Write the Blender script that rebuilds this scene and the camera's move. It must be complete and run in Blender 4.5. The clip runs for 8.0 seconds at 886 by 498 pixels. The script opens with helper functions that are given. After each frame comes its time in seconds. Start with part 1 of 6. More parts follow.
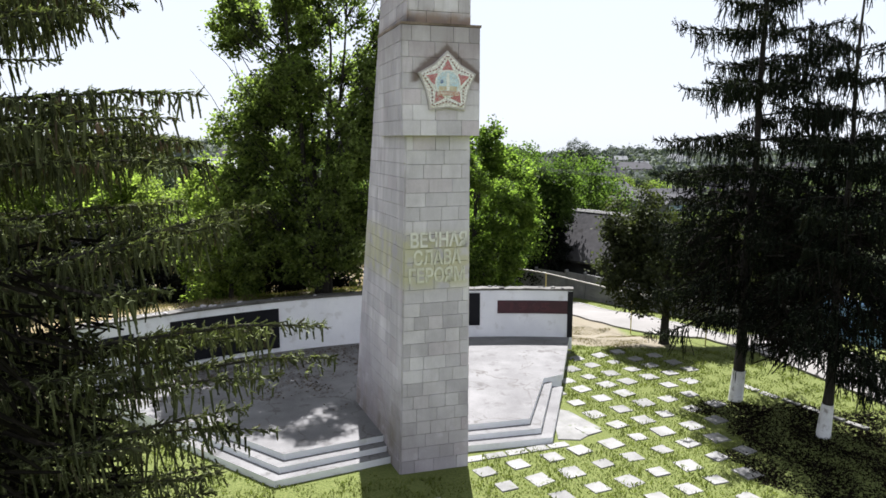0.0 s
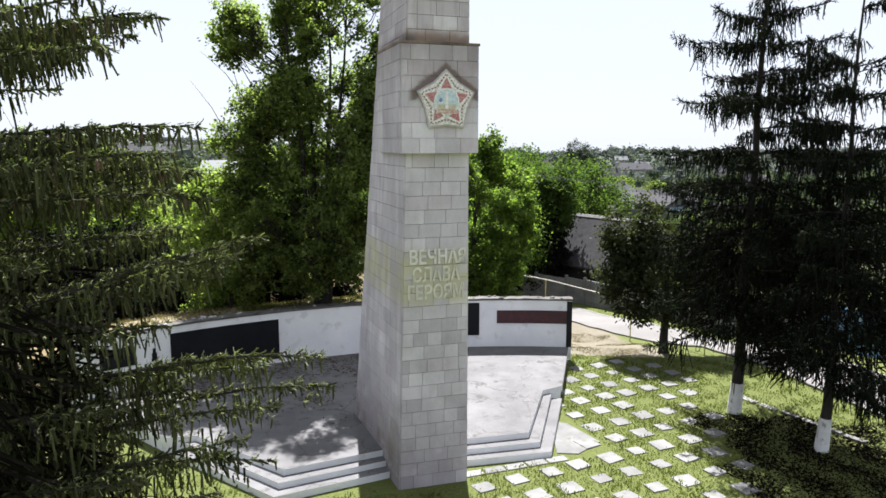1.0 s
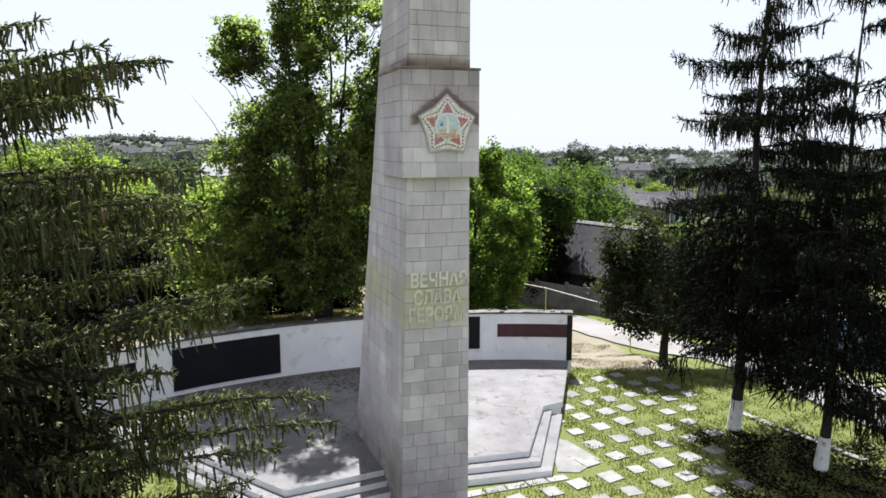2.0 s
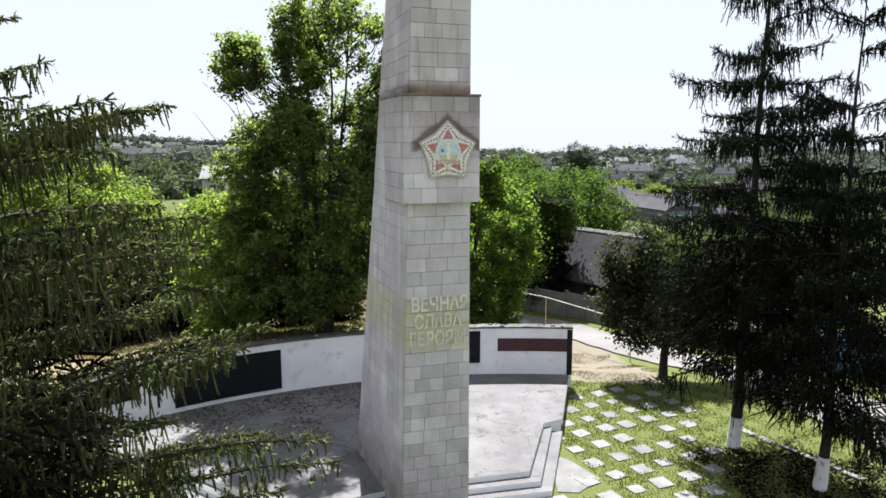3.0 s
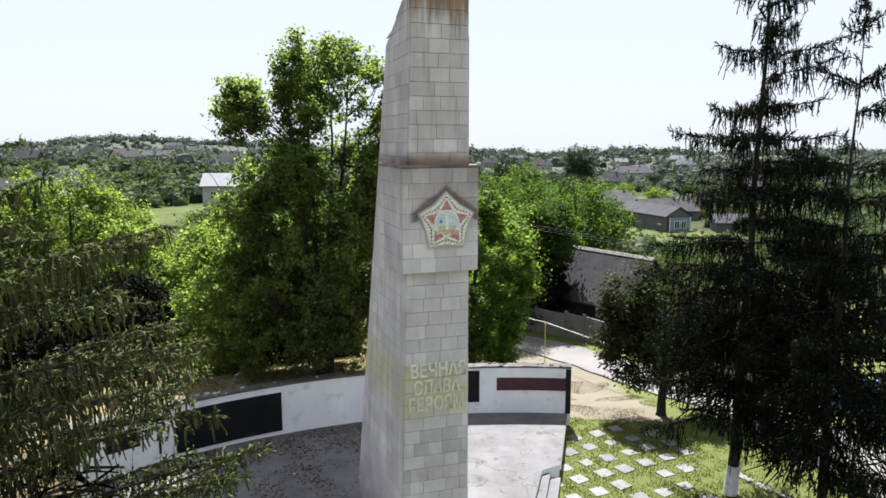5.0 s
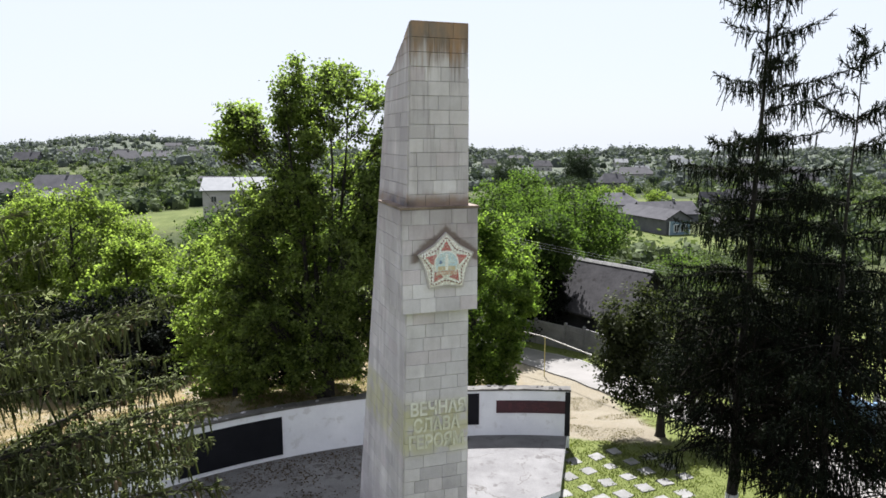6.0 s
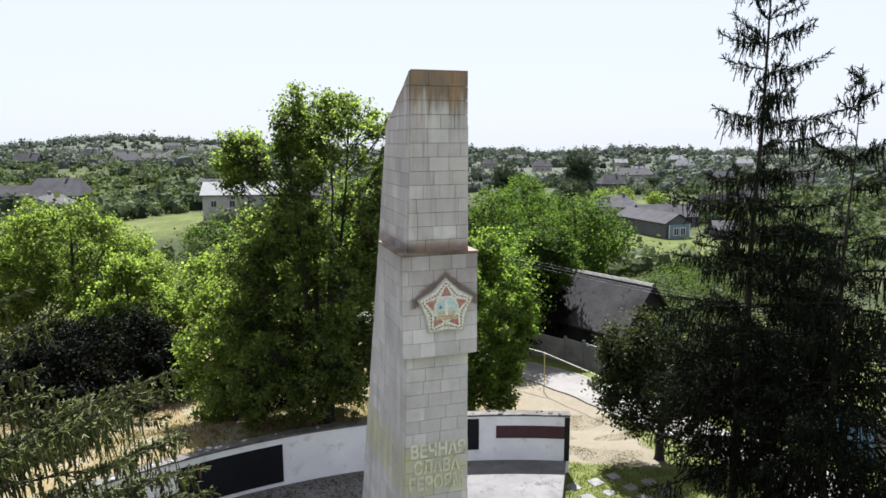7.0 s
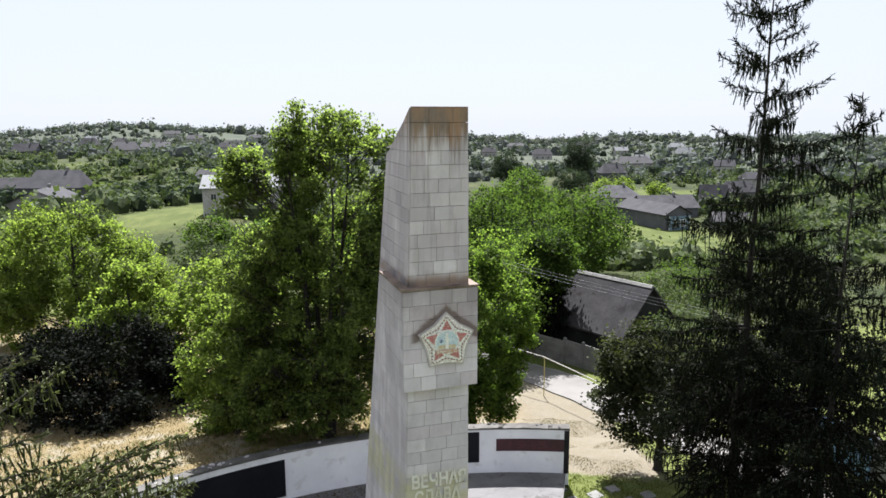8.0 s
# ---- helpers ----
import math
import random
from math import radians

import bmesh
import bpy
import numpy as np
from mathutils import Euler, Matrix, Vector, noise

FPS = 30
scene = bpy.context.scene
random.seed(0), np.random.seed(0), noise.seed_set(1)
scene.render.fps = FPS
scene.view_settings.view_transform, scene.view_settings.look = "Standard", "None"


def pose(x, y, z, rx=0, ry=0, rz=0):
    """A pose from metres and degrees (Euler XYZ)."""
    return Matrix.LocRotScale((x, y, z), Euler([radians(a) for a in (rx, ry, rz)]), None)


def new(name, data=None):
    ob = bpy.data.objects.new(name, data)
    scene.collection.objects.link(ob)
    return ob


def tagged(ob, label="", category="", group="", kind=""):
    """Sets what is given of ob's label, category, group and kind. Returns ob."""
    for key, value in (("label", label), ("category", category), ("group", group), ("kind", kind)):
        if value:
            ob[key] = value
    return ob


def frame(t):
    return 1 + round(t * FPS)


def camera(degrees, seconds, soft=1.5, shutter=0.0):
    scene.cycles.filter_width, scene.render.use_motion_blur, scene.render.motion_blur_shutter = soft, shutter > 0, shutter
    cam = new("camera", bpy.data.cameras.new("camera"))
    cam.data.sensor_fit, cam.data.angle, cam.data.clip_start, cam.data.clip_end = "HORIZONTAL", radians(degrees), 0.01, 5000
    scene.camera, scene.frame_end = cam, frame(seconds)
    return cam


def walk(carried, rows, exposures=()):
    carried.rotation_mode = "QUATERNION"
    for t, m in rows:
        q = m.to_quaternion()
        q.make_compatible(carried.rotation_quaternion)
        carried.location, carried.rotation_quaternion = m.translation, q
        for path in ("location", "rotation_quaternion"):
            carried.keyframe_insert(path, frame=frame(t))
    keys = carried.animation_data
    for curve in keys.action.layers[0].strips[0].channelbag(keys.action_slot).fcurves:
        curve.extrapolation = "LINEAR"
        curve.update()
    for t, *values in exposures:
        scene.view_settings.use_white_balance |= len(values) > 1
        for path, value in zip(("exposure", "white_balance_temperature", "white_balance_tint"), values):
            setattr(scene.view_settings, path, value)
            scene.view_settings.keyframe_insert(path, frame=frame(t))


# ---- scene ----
cam = camera(63.3, 8.0, 1.6)
METRES, EYE, TILT, LEAN, TURN = 6.5, 8.2, -8.55, 0.0, 0.0
ROWS = [
    (0.0, 0.0, 0.0, 0.0, 0.0, 0.0, -0.0),
    (0.5, 0.0031, -0.0041, 0.0274, 0.02, -0.01, -0.0),
    (1.0, 0.0054, -0.0091, 0.063, 0.03, -0.02, 0.0),
    (1.5, 0.0041, -0.0149, 0.1057, 0.03, -0.03, 0.02),
    (3.0, -0.0, -0.0342, 0.2415, 0.04, -0.08, 0.04),
    (3.5, 0.0008, -0.039, 0.2983, 0.04, -0.11, 0.03),
    (4.0, 0.0024, -0.045, 0.3632, 0.04, -0.14, 0.05),
    (4.5, 0.0047, -0.0536, 0.4295, 0.06, -0.17, 0.08),
    (6.0, 0.0071, -0.0788, 0.6484, 0.06, -0.28, 0.1),
    (6.5, 0.0075, -0.088, 0.7324, 0.05, -0.32, 0.12),
    (7.0, 0.0079, -0.0944, 0.8184, 0.05, -0.39, 0.15),
    (7.5, 0.0095, -0.1009, 0.9065, 0.06, -0.73, 0.19),
    (8.0, 0.0066, -0.1068, 0.9934, 0.05, -1.45, 0.24),
]
walk(cam, [(t, pose(0, 0, EYE, TILT, LEAN, TURN) @ pose(METRES * x, METRES * y, METRES * z, 90 + pitch, roll, yaw)) for t, x, y, z, yaw, pitch, roll in ROWS],
     [(0.0, 1.84, 6080, 13), (8.0, 1.75, 6080, 13)])

# ---- light ----
SUN_HEIGHT, SUN_TURN = 58.0, -2.0
world = bpy.data.worlds.new("sky")
scene.world = world
world.use_nodes = True
sky = world.node_tree.nodes.new("ShaderNodeTexSky")
sky.sky_type, sky.sun_disc = "NISHITA", False
sky.sun_elevation, sky.sun_rotation = radians(SUN_HEIGHT), radians(SUN_TURN)
sky.air_density, sky.dust_density, sky.ozone_density = 1.0, 0.8, 3.0
# a milky summer haze over the whole sky
haze = world.node_tree.nodes.new("ShaderNodeMix")
haze.data_type = "RGBA"
haze.inputs[0].default_value = 0.92
haze.inputs[7].default_value = (5.42, 5.62, 5.85, 1.0)
world.node_tree.links.new(sky.outputs[0], haze.inputs[6])
world.node_tree.links.new(haze.outputs[2], world.node_tree.nodes["Background"].inputs[0])
world.node_tree.nodes["Background"].inputs[1].default_value = 0.05
sun = new("sun", bpy.data.lights.new("sun", "SUN"))
sun.data.energy, sun.data.angle, sun.data.color = 5.0, radians(0.53), (1.0, 0.96, 0.9)
sun.matrix_world = pose(0, 0, 60, 90 - SUN_HEIGHT, 0, 180 - SUN_TURN)
scene.view_settings.exposure = 1.8


# ---- materials ----
def node(nt, kind, settings=(), **inputs):
    n = nt.nodes.new(kind)
    for key, value in dict(settings).items():
        setattr(n, key, value)
    for key, value in inputs.items():
        socket = n.inputs[int(key[1:])] if key[0] == "i" and key[1:].isdigit() else n.inputs[key.replace("_", " ")]
        if isinstance(value, bpy.types.NodeSocket):
            nt.links.new(value, socket)
        else:
            socket.default_value = value
    return n


def rgb(c):
    return (*c, 1.0)


def ramp(nt, fac, stops):
    n = node(nt, "ShaderNodeValToRGB", Fac=fac)
    e = n.color_ramp.elements
    while len(e) < len(stops):
        e.new(0.5)
    for el, (at, c) in zip(e, stops):
        el.position, el.color = at, rgb(c) if len(c) == 3 else c
    return n.outputs[0]


def mixed(nt, kind, fac, a, b):
    n = node(nt, "ShaderNodeMix", (("data_type", "RGBA"), ("blend_type", kind)))
    for at, v in ((0, fac), (6, a), (7, b)):
        if isinstance(v, bpy.types.NodeSocket):
            nt.links.new(v, n.inputs[at])
        else:
            n.inputs[at].default_value = rgb(v) if isinstance(v, tuple) and len(v) == 3 else v
    return n.outputs[2]


def maths(nt, op, a, b=0.0, c=0.0):
    n = node(nt, "ShaderNodeMath", (("operation", op),))
    for at, v in enumerate((a, b, c)):
        if isinstance(v, bpy.types.NodeSocket):
            nt.links.new(v, n.inputs[at])
        else:
            n.inputs[at].default_value = v
    return n.outputs[0]


def band(nt, value, lo, hi):
    """0 below lo, 1 above hi (or the reverse)."""
    n = node(nt, "ShaderNodeMapRange", (("interpolation_type", "SMOOTHSTEP"),), Value=value)
    if lo < hi:
        n.inputs[1].default_value, n.inputs[2].default_value = lo, hi
    else:
        n.inputs[1].default_value, n.inputs[2].default_value = hi, lo
        n.inputs[3].default_value, n.inputs[4].default_value = 1.0, 0.0
    return n.outputs[0]


def noisy(nt, scale, detail=5.0, stretch=(1, 1, 1), rough=0.6):
    where = node(nt, "ShaderNodeNewGeometry").outputs["Position"]
    if stretch != (1, 1, 1):
        where = node(nt, "ShaderNodeVectorMath", (("operation", "MULTIPLY"),), i0=where, i1=stretch).outputs[0]
    return node(nt, "ShaderNodeTexNoise", Vector=where, Scale=scale, Detail=detail, Roughness=rough).outputs[0]


def height_of(nt):
    where = node(nt, "ShaderNodeNewGeometry").outputs["Position"]
    return node(nt, "ShaderNodeSeparateXYZ", Vector=where).outputs


def blank(name):
    m = bpy.data.materials.new(name)
    m.use_nodes = True
    return m, m.node_tree, m.node_tree.nodes["Principled BSDF"]


def surface(name, dark, light, scale=1.0, rough=0.8, bump=0.3, fine=25.0, metal=0.0, each="", spread=0.25, spots=None, cracks=0.0, gloss=0.4):
    """A weathered surface: two colours over a broad and a fine noise, relief, and a shade for each piece."""
    m, nt, b = blank(name)
    broad, grain = noisy(nt, scale), noisy(nt, fine, 3.0)
    fac = maths(nt, "ADD", maths(nt, "MULTIPLY", broad, 0.7), maths(nt, "MULTIPLY", grain, 0.3))
    col = ramp(nt, fac, [(0.32, dark), (0.68, light)])
    if spots:
        col = mixed(nt, "MIX", band(nt, noisy(nt, scale * 2.3, 6.0), 0.56, 0.68), col, spots)
    if cracks:
        where = node(nt, "ShaderNodeNewGeometry").outputs["Position"]
        wavy = node(nt, "ShaderNodeVectorMath", (("operation", "ADD"),), i0=where, i1=node(nt, "ShaderNodeTexNoise", Vector=where, Scale=1.5, Detail=4.0).outputs["Color"]).outputs[0]
        line = node(nt, "ShaderNodeTexVoronoi", (("feature", "DISTANCE_TO_EDGE"),), Vector=wavy, Scale=cracks).outputs[0]
        line = maths(nt, "MULTIPLY", band(nt, line, 0.012, 0.004), band(nt, noisy(nt, 0.6), 0.45, 0.55))
        col = mixed(nt, "MIX", line, col, (0.07, 0.065, 0.06))
    if each:
        if each == "object":
            r = node(nt, "ShaderNodeObjectInfo").outputs["Random"]
        else:
            r = node(nt, "ShaderNodeNewGeometry").outputs["Random Per Island"]
        v = maths(nt, "MULTIPLY_ADD", r, spread * 2, 1 - spread)
        col = mixed(nt, "MULTIPLY", 1.0, col, node(nt, "ShaderNodeCombineColor", i0=v, i1=v, i2=v).outputs[0])
    nt.links.new(col, b.inputs["Base Color"])
    b.inputs["Roughness"].default_value, b.inputs["Metallic"].default_value = rough, metal
    b.inputs["Specular IOR Level"].default_value = gloss
    nt.links.new(node(nt, "ShaderNodeBump", Strength=bump, Distance=0.02, Height=grain).outputs[0], b.inputs["Normal"])
    return m


def leaf(name, dark, light, through_light=0.45, shine=0.3, odd=None, upper=0.5, clump=1.3):
    """Leaves: a shade for each leaf, light through the blade, a waxy gloss."""
    m, nt, b = blank(name)
    r = node(nt, "ShaderNodeNewGeometry").outputs["Random Per Island"]
    fac = maths(nt, "ADD", maths(nt, "MULTIPLY", r, 0.3), maths(nt, "MULTIPLY", noisy(nt, clump, 3.0), 0.7))
    col = ramp(nt, fac, [(0.25, dark), (0.75, light)])
    if odd:
        col = mixed(nt, "MIX", band(nt, r, 0.93, 0.95), col, odd)
    nt.links.new(mixed(nt, "MULTIPLY", 1.0, col, (upper, upper, upper)), b.inputs["Base Color"])
    b.inputs["Roughness"].default_value = 0.6
    b.inputs["Specular IOR Level"].default_value = shine * 0.3
    warm = mixed(nt, "MULTIPLY", 1.0, col, (1.14, 1.3, 0.56))
    t = node(nt, "ShaderNodeBsdfTranslucent", Color=warm)
    mix = node(nt, "ShaderNodeMixShader", i0=through_light, i1=b.outputs[0], i2=t.outputs[0])
    nt.links.new(mix.outputs[0], nt.nodes["Material Output"].inputs["Surface"])
    return m


STAR_U, STAR_AT = Vector((0.9456, 0.3252, 0)), Vector((0.077, 16.945, 0))


def stone_material():
    """Pale cut limestone: a tone for each slab, rain streaks, rust under the edges, lichen round the letters."""
    m, nt, b = blank("limestone")
    grain, broad = noisy(nt, 30, 4.0), noisy(nt, 1.3)
    streak = noisy(nt, 5.0, 5.0, (1, 1, 0.09))
    col = ramp(nt, maths(nt, "MULTIPLY_ADD", broad, 0.65, maths(nt, "MULTIPLY", grain, 0.35)), [(0.28, (0.48, 0.453, 0.498)), (0.72, (0.65, 0.618, 0.67))])
    r = node(nt, "ShaderNodeObjectInfo").outputs["Random"]
    r2 = node(nt, "ShaderNodeNewGeometry").outputs["Random Per Island"]
    r = maths(nt, "FRACT", maths(nt, "ADD", r, r2))
    tone = ramp(nt, r, [(0.0, (0.74, 0.73, 0.74)), (0.08, (0.86, 0.85, 0.85)), (0.25, (0.92, 0.915, 0.915)), (0.55, (0.97, 0.965, 0.96)), (0.66, (0.9, 0.845, 0.86)), (0.75, (1.0, 0.985, 0.98)), (1.0, (1.1, 1.1, 1.085))])
    col = mixed(nt, "MULTIPLY", 1.0, col, tone)
    smear = noisy(nt, 0.9, 6.0, (1, 1, 0.55), 0.65)
    col = mixed(nt, "MULTIPLY", 1.0, col, ramp(nt, smear, [(0.32, (0.74, 0.73, 0.745)), (0.5, (0.96, 0.96, 0.965)), (0.7, (1.1, 1.1, 1.11))]))
    z = height_of(nt)[2]
    thin = noisy(nt, 9.0, 4.0, (1, 1, 0.06))
    col = mixed(nt, "MIX", maths(nt, "MULTIPLY", band(nt, streak, 0.52, 0.72), 0.13), col, (0.27, 0.25, 0.26))
    # soot and rain runs gather on the upper shaft
    upper = maths(nt, "MULTIPLY", band(nt, z, 9.8, 11.2), band(nt, noisy(nt, 1.1, 4.0), 0.2, 0.6))
    col = mixed(nt, "MIX", maths(nt, "MULTIPLY", upper, 0.5), col, mixed(nt, "MULTIPLY", 1.0, tone, (0.43, 0.385, 0.41)))
    soot = maths(nt, "MULTIPLY", maths(nt, "MULTIPLY_ADD", band(nt, z, 8.5, 11.5), 0.75, 0.2), band(nt, thin, 0.5, 0.64))
    col = mixed(nt, "MIX", maths(nt, "MULTIPLY", soot, 0.28), col, (0.2, 0.17, 0.185))
    ragged = maths(nt, "MULTIPLY_ADD", thin, 1.6, maths(nt, "MULTIPLY_ADD", streak, 1.2, z))
    rust = band(nt, ragged, 15.35, 16.1)
    rusty = ramp(nt, noisy(nt, 2.6, 4.0, (1, 1, 0.4)), [(0.36, (0.1, 0.068, 0.042)), (0.64, (0.25, 0.13, 0.046))])
    col = mixed(nt, "MIX", maths(nt, "MULTIPLY", rust, 0.85), col, rusty)
    # brown run-off above the ledge, black at its left end, below it a grey that deepens upwards
    soft = noisy(nt, 2.4, 5.0)
    x, y = height_of(nt)[0], height_of(nt)[1]
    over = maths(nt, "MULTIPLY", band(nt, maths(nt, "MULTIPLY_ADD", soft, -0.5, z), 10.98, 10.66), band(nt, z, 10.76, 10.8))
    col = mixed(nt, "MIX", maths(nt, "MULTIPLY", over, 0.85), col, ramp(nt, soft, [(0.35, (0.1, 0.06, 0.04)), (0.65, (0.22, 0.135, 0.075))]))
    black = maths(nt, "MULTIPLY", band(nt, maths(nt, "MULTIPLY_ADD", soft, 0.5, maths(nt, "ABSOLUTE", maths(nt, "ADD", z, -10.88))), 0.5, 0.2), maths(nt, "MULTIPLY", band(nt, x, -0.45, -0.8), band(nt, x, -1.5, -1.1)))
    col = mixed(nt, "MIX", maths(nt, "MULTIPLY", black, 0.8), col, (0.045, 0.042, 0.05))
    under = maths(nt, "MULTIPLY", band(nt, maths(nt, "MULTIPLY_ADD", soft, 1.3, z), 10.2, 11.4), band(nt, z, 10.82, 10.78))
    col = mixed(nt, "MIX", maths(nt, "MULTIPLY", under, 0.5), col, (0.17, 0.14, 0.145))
    # dark run-off that follows the two upper edges of the mosaic star
    side = maths(nt, "ABSOLUTE", maths(nt, "MULTIPLY_ADD", y, STAR_U.y, maths(nt, "MULTIPLY_ADD", x, STAR_U.x, -STAR_U.dot(STAR_AT))))
    eave = maths(nt, "MULTIPLY_ADD", side, 0.73, maths(nt, "ADD", z, -10.25))
    eave = maths(nt, "MULTIPLY_ADD", noisy(nt, 5.0, 4.0), 0.22, maths(nt, "ADD", eave, -0.11))
    out = maths(nt, "MULTIPLY", band(nt, side, 0.95, 0.75), band(nt, y, 17.6, 17.3))
    soot2 = maths(nt, "MULTIPLY", maths(nt, "MULTIPLY", band(nt, eave, 0.17, 0.06), band(nt, eave, -0.2, -0.1)), out)
    col = mixed(nt, "MIX", maths(nt, "MULTIPLY", soot2, 0.85), col, (0.085, 0.058, 0.05))
    halo = maths(nt, "MULTIPLY", maths(nt, "MULTIPLY", band(nt, eave, 0.45, 0.1), band(nt, eave, -0.3, -0.1)), out)
    col = mixed(nt, "MIX", maths(nt, "MULTIPLY", halo, 0.3), col, (0.19, 0.13, 0.115))
    lichen = maths(nt, "MULTIPLY", band(nt, z, 4.5, 4.9), band(nt, z, 6.2, 5.8))
    lichen = maths(nt, "MULTIPLY", lichen, band(nt, noisy(nt, 2.6), 0.34, 0.54))
    col = mixed(nt, "MIX", maths(nt, "MULTIPLY", lichen, 0.6), col, (0.47, 0.45, 0.22))
    foot = maths(nt, "MULTIPLY", band(nt, maths(nt, "MULTIPLY_ADD", noisy(nt, 2.2), -1.6, z), 2.1, -0.4), band(nt, noisy(nt, 1.6), 0.2, 0.45))
    flank = node(nt, "ShaderNodeSeparateXYZ", Vector=node(nt, "ShaderNodeNewGeometry").outputs["True Normal"]).outputs[0]
    foot = maths(nt, "MULTIPLY", foot, maths(nt, "MULTIPLY_ADD", band(nt, flank, -0.4, -0.7), 0.6, 0.4))
    col = mixed(nt, "MIX", maths(nt, "MULTIPLY", foot, 0.9), col, (0.12, 0.098, 0.07))
    # broad grey rain runs on the left flank; that side's shade is painted in too
    runs = maths(nt, "MULTIPLY", band(nt, flank, -0.4, -0.7), band(nt, noisy(nt, 2.2, 5.0, (1, 1, 0.12)), 0.3, 0.62))
    col = mixed(nt, "MIX", maths(nt, "MULTIPLY", runs, 0.5), col, (0.27, 0.25, 0.285))
    nt.links.new(col, b.inputs["Base Color"])
    b.inputs["Roughness"].default_value = 0.85
    nt.links.new(node(nt, "ShaderNodeBump", Strength=0.25, Distance=0.01, Height=grain).outputs[0], b.inputs["Normal"])
    return m


def ground_material():
    """Lawn, dry meadow, and far fields; the sheet's own cover value says how dry the grass is."""
    m, nt, b = blank("meadow")
    dry = node(nt, "ShaderNodeAttribute", (("attribute_name", "dry"),)).outputs["Fac"]
    far = node(nt, "ShaderNodeAttribute", (("attribute_name", "far"),)).outputs["Fac"]
    fine, mid, broad = noisy(nt, 14, 6.0, rough=0.7), noisy(nt, 1.2, 6.0), noisy(nt, 0.05, 6.0)
    green = ramp(nt, fine, [(0.3, (0.042, 0.058, 0.015)), (0.55, (0.1, 0.116, 0.034)), (0.72, (0.137, 0.133, 0.06))])
    straw = ramp(nt, fine, [(0.28, (0.07, 0.055, 0.03)), (0.5, (0.16, 0.124, 0.064)), (0.75, (0.235, 0.19, 0.105))])
    worn = band(nt, noisy(nt, 0.7, 7.0, rough=0.7), 0.48, 0.62)
    straw = mixed(nt, "MIX", maths(nt, "MULTIPLY", worn, 0.8), straw, (0.215, 0.195, 0.15))
    place = height_of(nt)
    sandy = maths(nt, "MULTIPLY", band(nt, place[0], 3.0, 5.5), band(nt, place[1], 24.0, 27.0))
    straw = mixed(nt, "MIX", maths(nt, "MULTIPLY", sandy, 0.85), straw, ramp(nt, fine, [(0.3, (0.105, 0.093, 0.07)), (0.7, (0.19, 0.17, 0.132))]))
    fac = maths(nt, "ADD", dry, maths(nt, "MULTIPLY_ADD", mid, 0.9, -0.45))
    col = mixed(nt, "MIX", band(nt, fac, 0.35, 0.75), green, straw)
    field = ramp(nt, broad, [(0.35, (0.022, 0.031, 0.013)), (0.5, (0.036, 0.047, 0.018)), (0.65, (0.06, 0.068, 0.027)), (0.75, (0.075, 0.072, 0.037))])
    field = mixed(nt, "MULTIPLY", 1.0, field, ramp(nt, noisy(nt, 0.9, 6.0, rough=0.75), [(0.3, (0.5, 0.5, 0.45)), (0.65, (1.2, 1.15, 1.05))]))
    mown = ramp(nt, noisy(nt, 0.35, 6.0, (1, 0.35, 1), 0.7), [(0.3, (0.045, 0.058, 0.016)), (0.5, (0.064, 0.079, 0.023)), (0.7, (0.096, 0.106, 0.037))])
    field = mixed(nt, "MIX", node(nt, "ShaderNodeAttribute", (("attribute_name", "mown"),)).outputs["Fac"], field, mown)
    col = mixed(nt, "MIX", far, col, field)
    # haze over the far hills is put into this greyer ground colour
    greyed = ramp(nt, broad, [(0.35, (0.036, 0.045, 0.034)), (0.7, (0.08, 0.087, 0.064))])
    col = mixed(nt, "MIX", node(nt, "ShaderNodeAttribute", (("attribute_name", "hill"),)).outputs["Fac"], col, greyed)
    nt.links.new(col, b.inputs["Base Color"])
    b.inputs["Roughness"].default_value = 0.95
    b.inputs["Specular IOR Level"].default_value = 0.1
    nt.links.new(node(nt, "ShaderNodeBump", Strength=0.7, Distance=0.06, Height=fine).outputs[0], b.inputs["Normal"])
    return m


STONE = stone_material()
GROUND = ground_material()
CONCRETE = surface("old_concrete", (0.076, 0.0736, 0.0736), (0.16, 0.157, 0.155), 0.8, 0.9, 0.35, 22, spots=(0.068, 0.064, 0.0616), cracks=0.45)
WHITEWASH = surface("whitewash", (0.62, 0.63, 0.66), (0.76, 0.77, 0.79), 0.9, 0.85, 0.2, 30, spots=(0.58, 0.58, 0.585))
COPING = surface("coping_cement", (0.045, 0.042, 0.038), (0.13, 0.125, 0.115), 1.8, 0.9, 0.4, 20)
PLATE = surface("dark_granite", (0.006, 0.0065, 0.009), (0.014, 0.0145, 0.018), 1.0, 0.5, 0.03, 60, gloss=0.12)
MAROON = surface("maroon_paint", (0.028, 0.009, 0.013), (0.055, 0.013, 0.02), 2.0, 0.55, 0.1, 40, spots=(0.03, 0.01, 0.012))
RED = surface("red_paint", (0.04, 0.012, 0.016), (0.07, 0.016, 0.022), 3.0, 0.55, 0.1, 40)
BLACK = surface("black_paint", (0.008, 0.008, 0.01), (0.018, 0.018, 0.02), 2.0, 0.6, 0.1, 40, gloss=0.15)
PAVER = surface("paving_slab", (0.101, 0.0998, 0.0936), (0.195, 0.192, 0.184), 1.6, 0.9, 0.3, 26, each="object", spread=0.16, spots=(0.101, 0.109, 0.0741))
ASPHALT = surface("dusty_lane", (0.108, 0.102, 0.0936), (0.168, 0.16, 0.15), 0.35, 0.95, 0.3, 18)
KERB = surface("kerb_concrete", (0.128, 0.124, 0.116), (0.224, 0.22, 0.212), 2.0, 0.9, 0.3, 20)
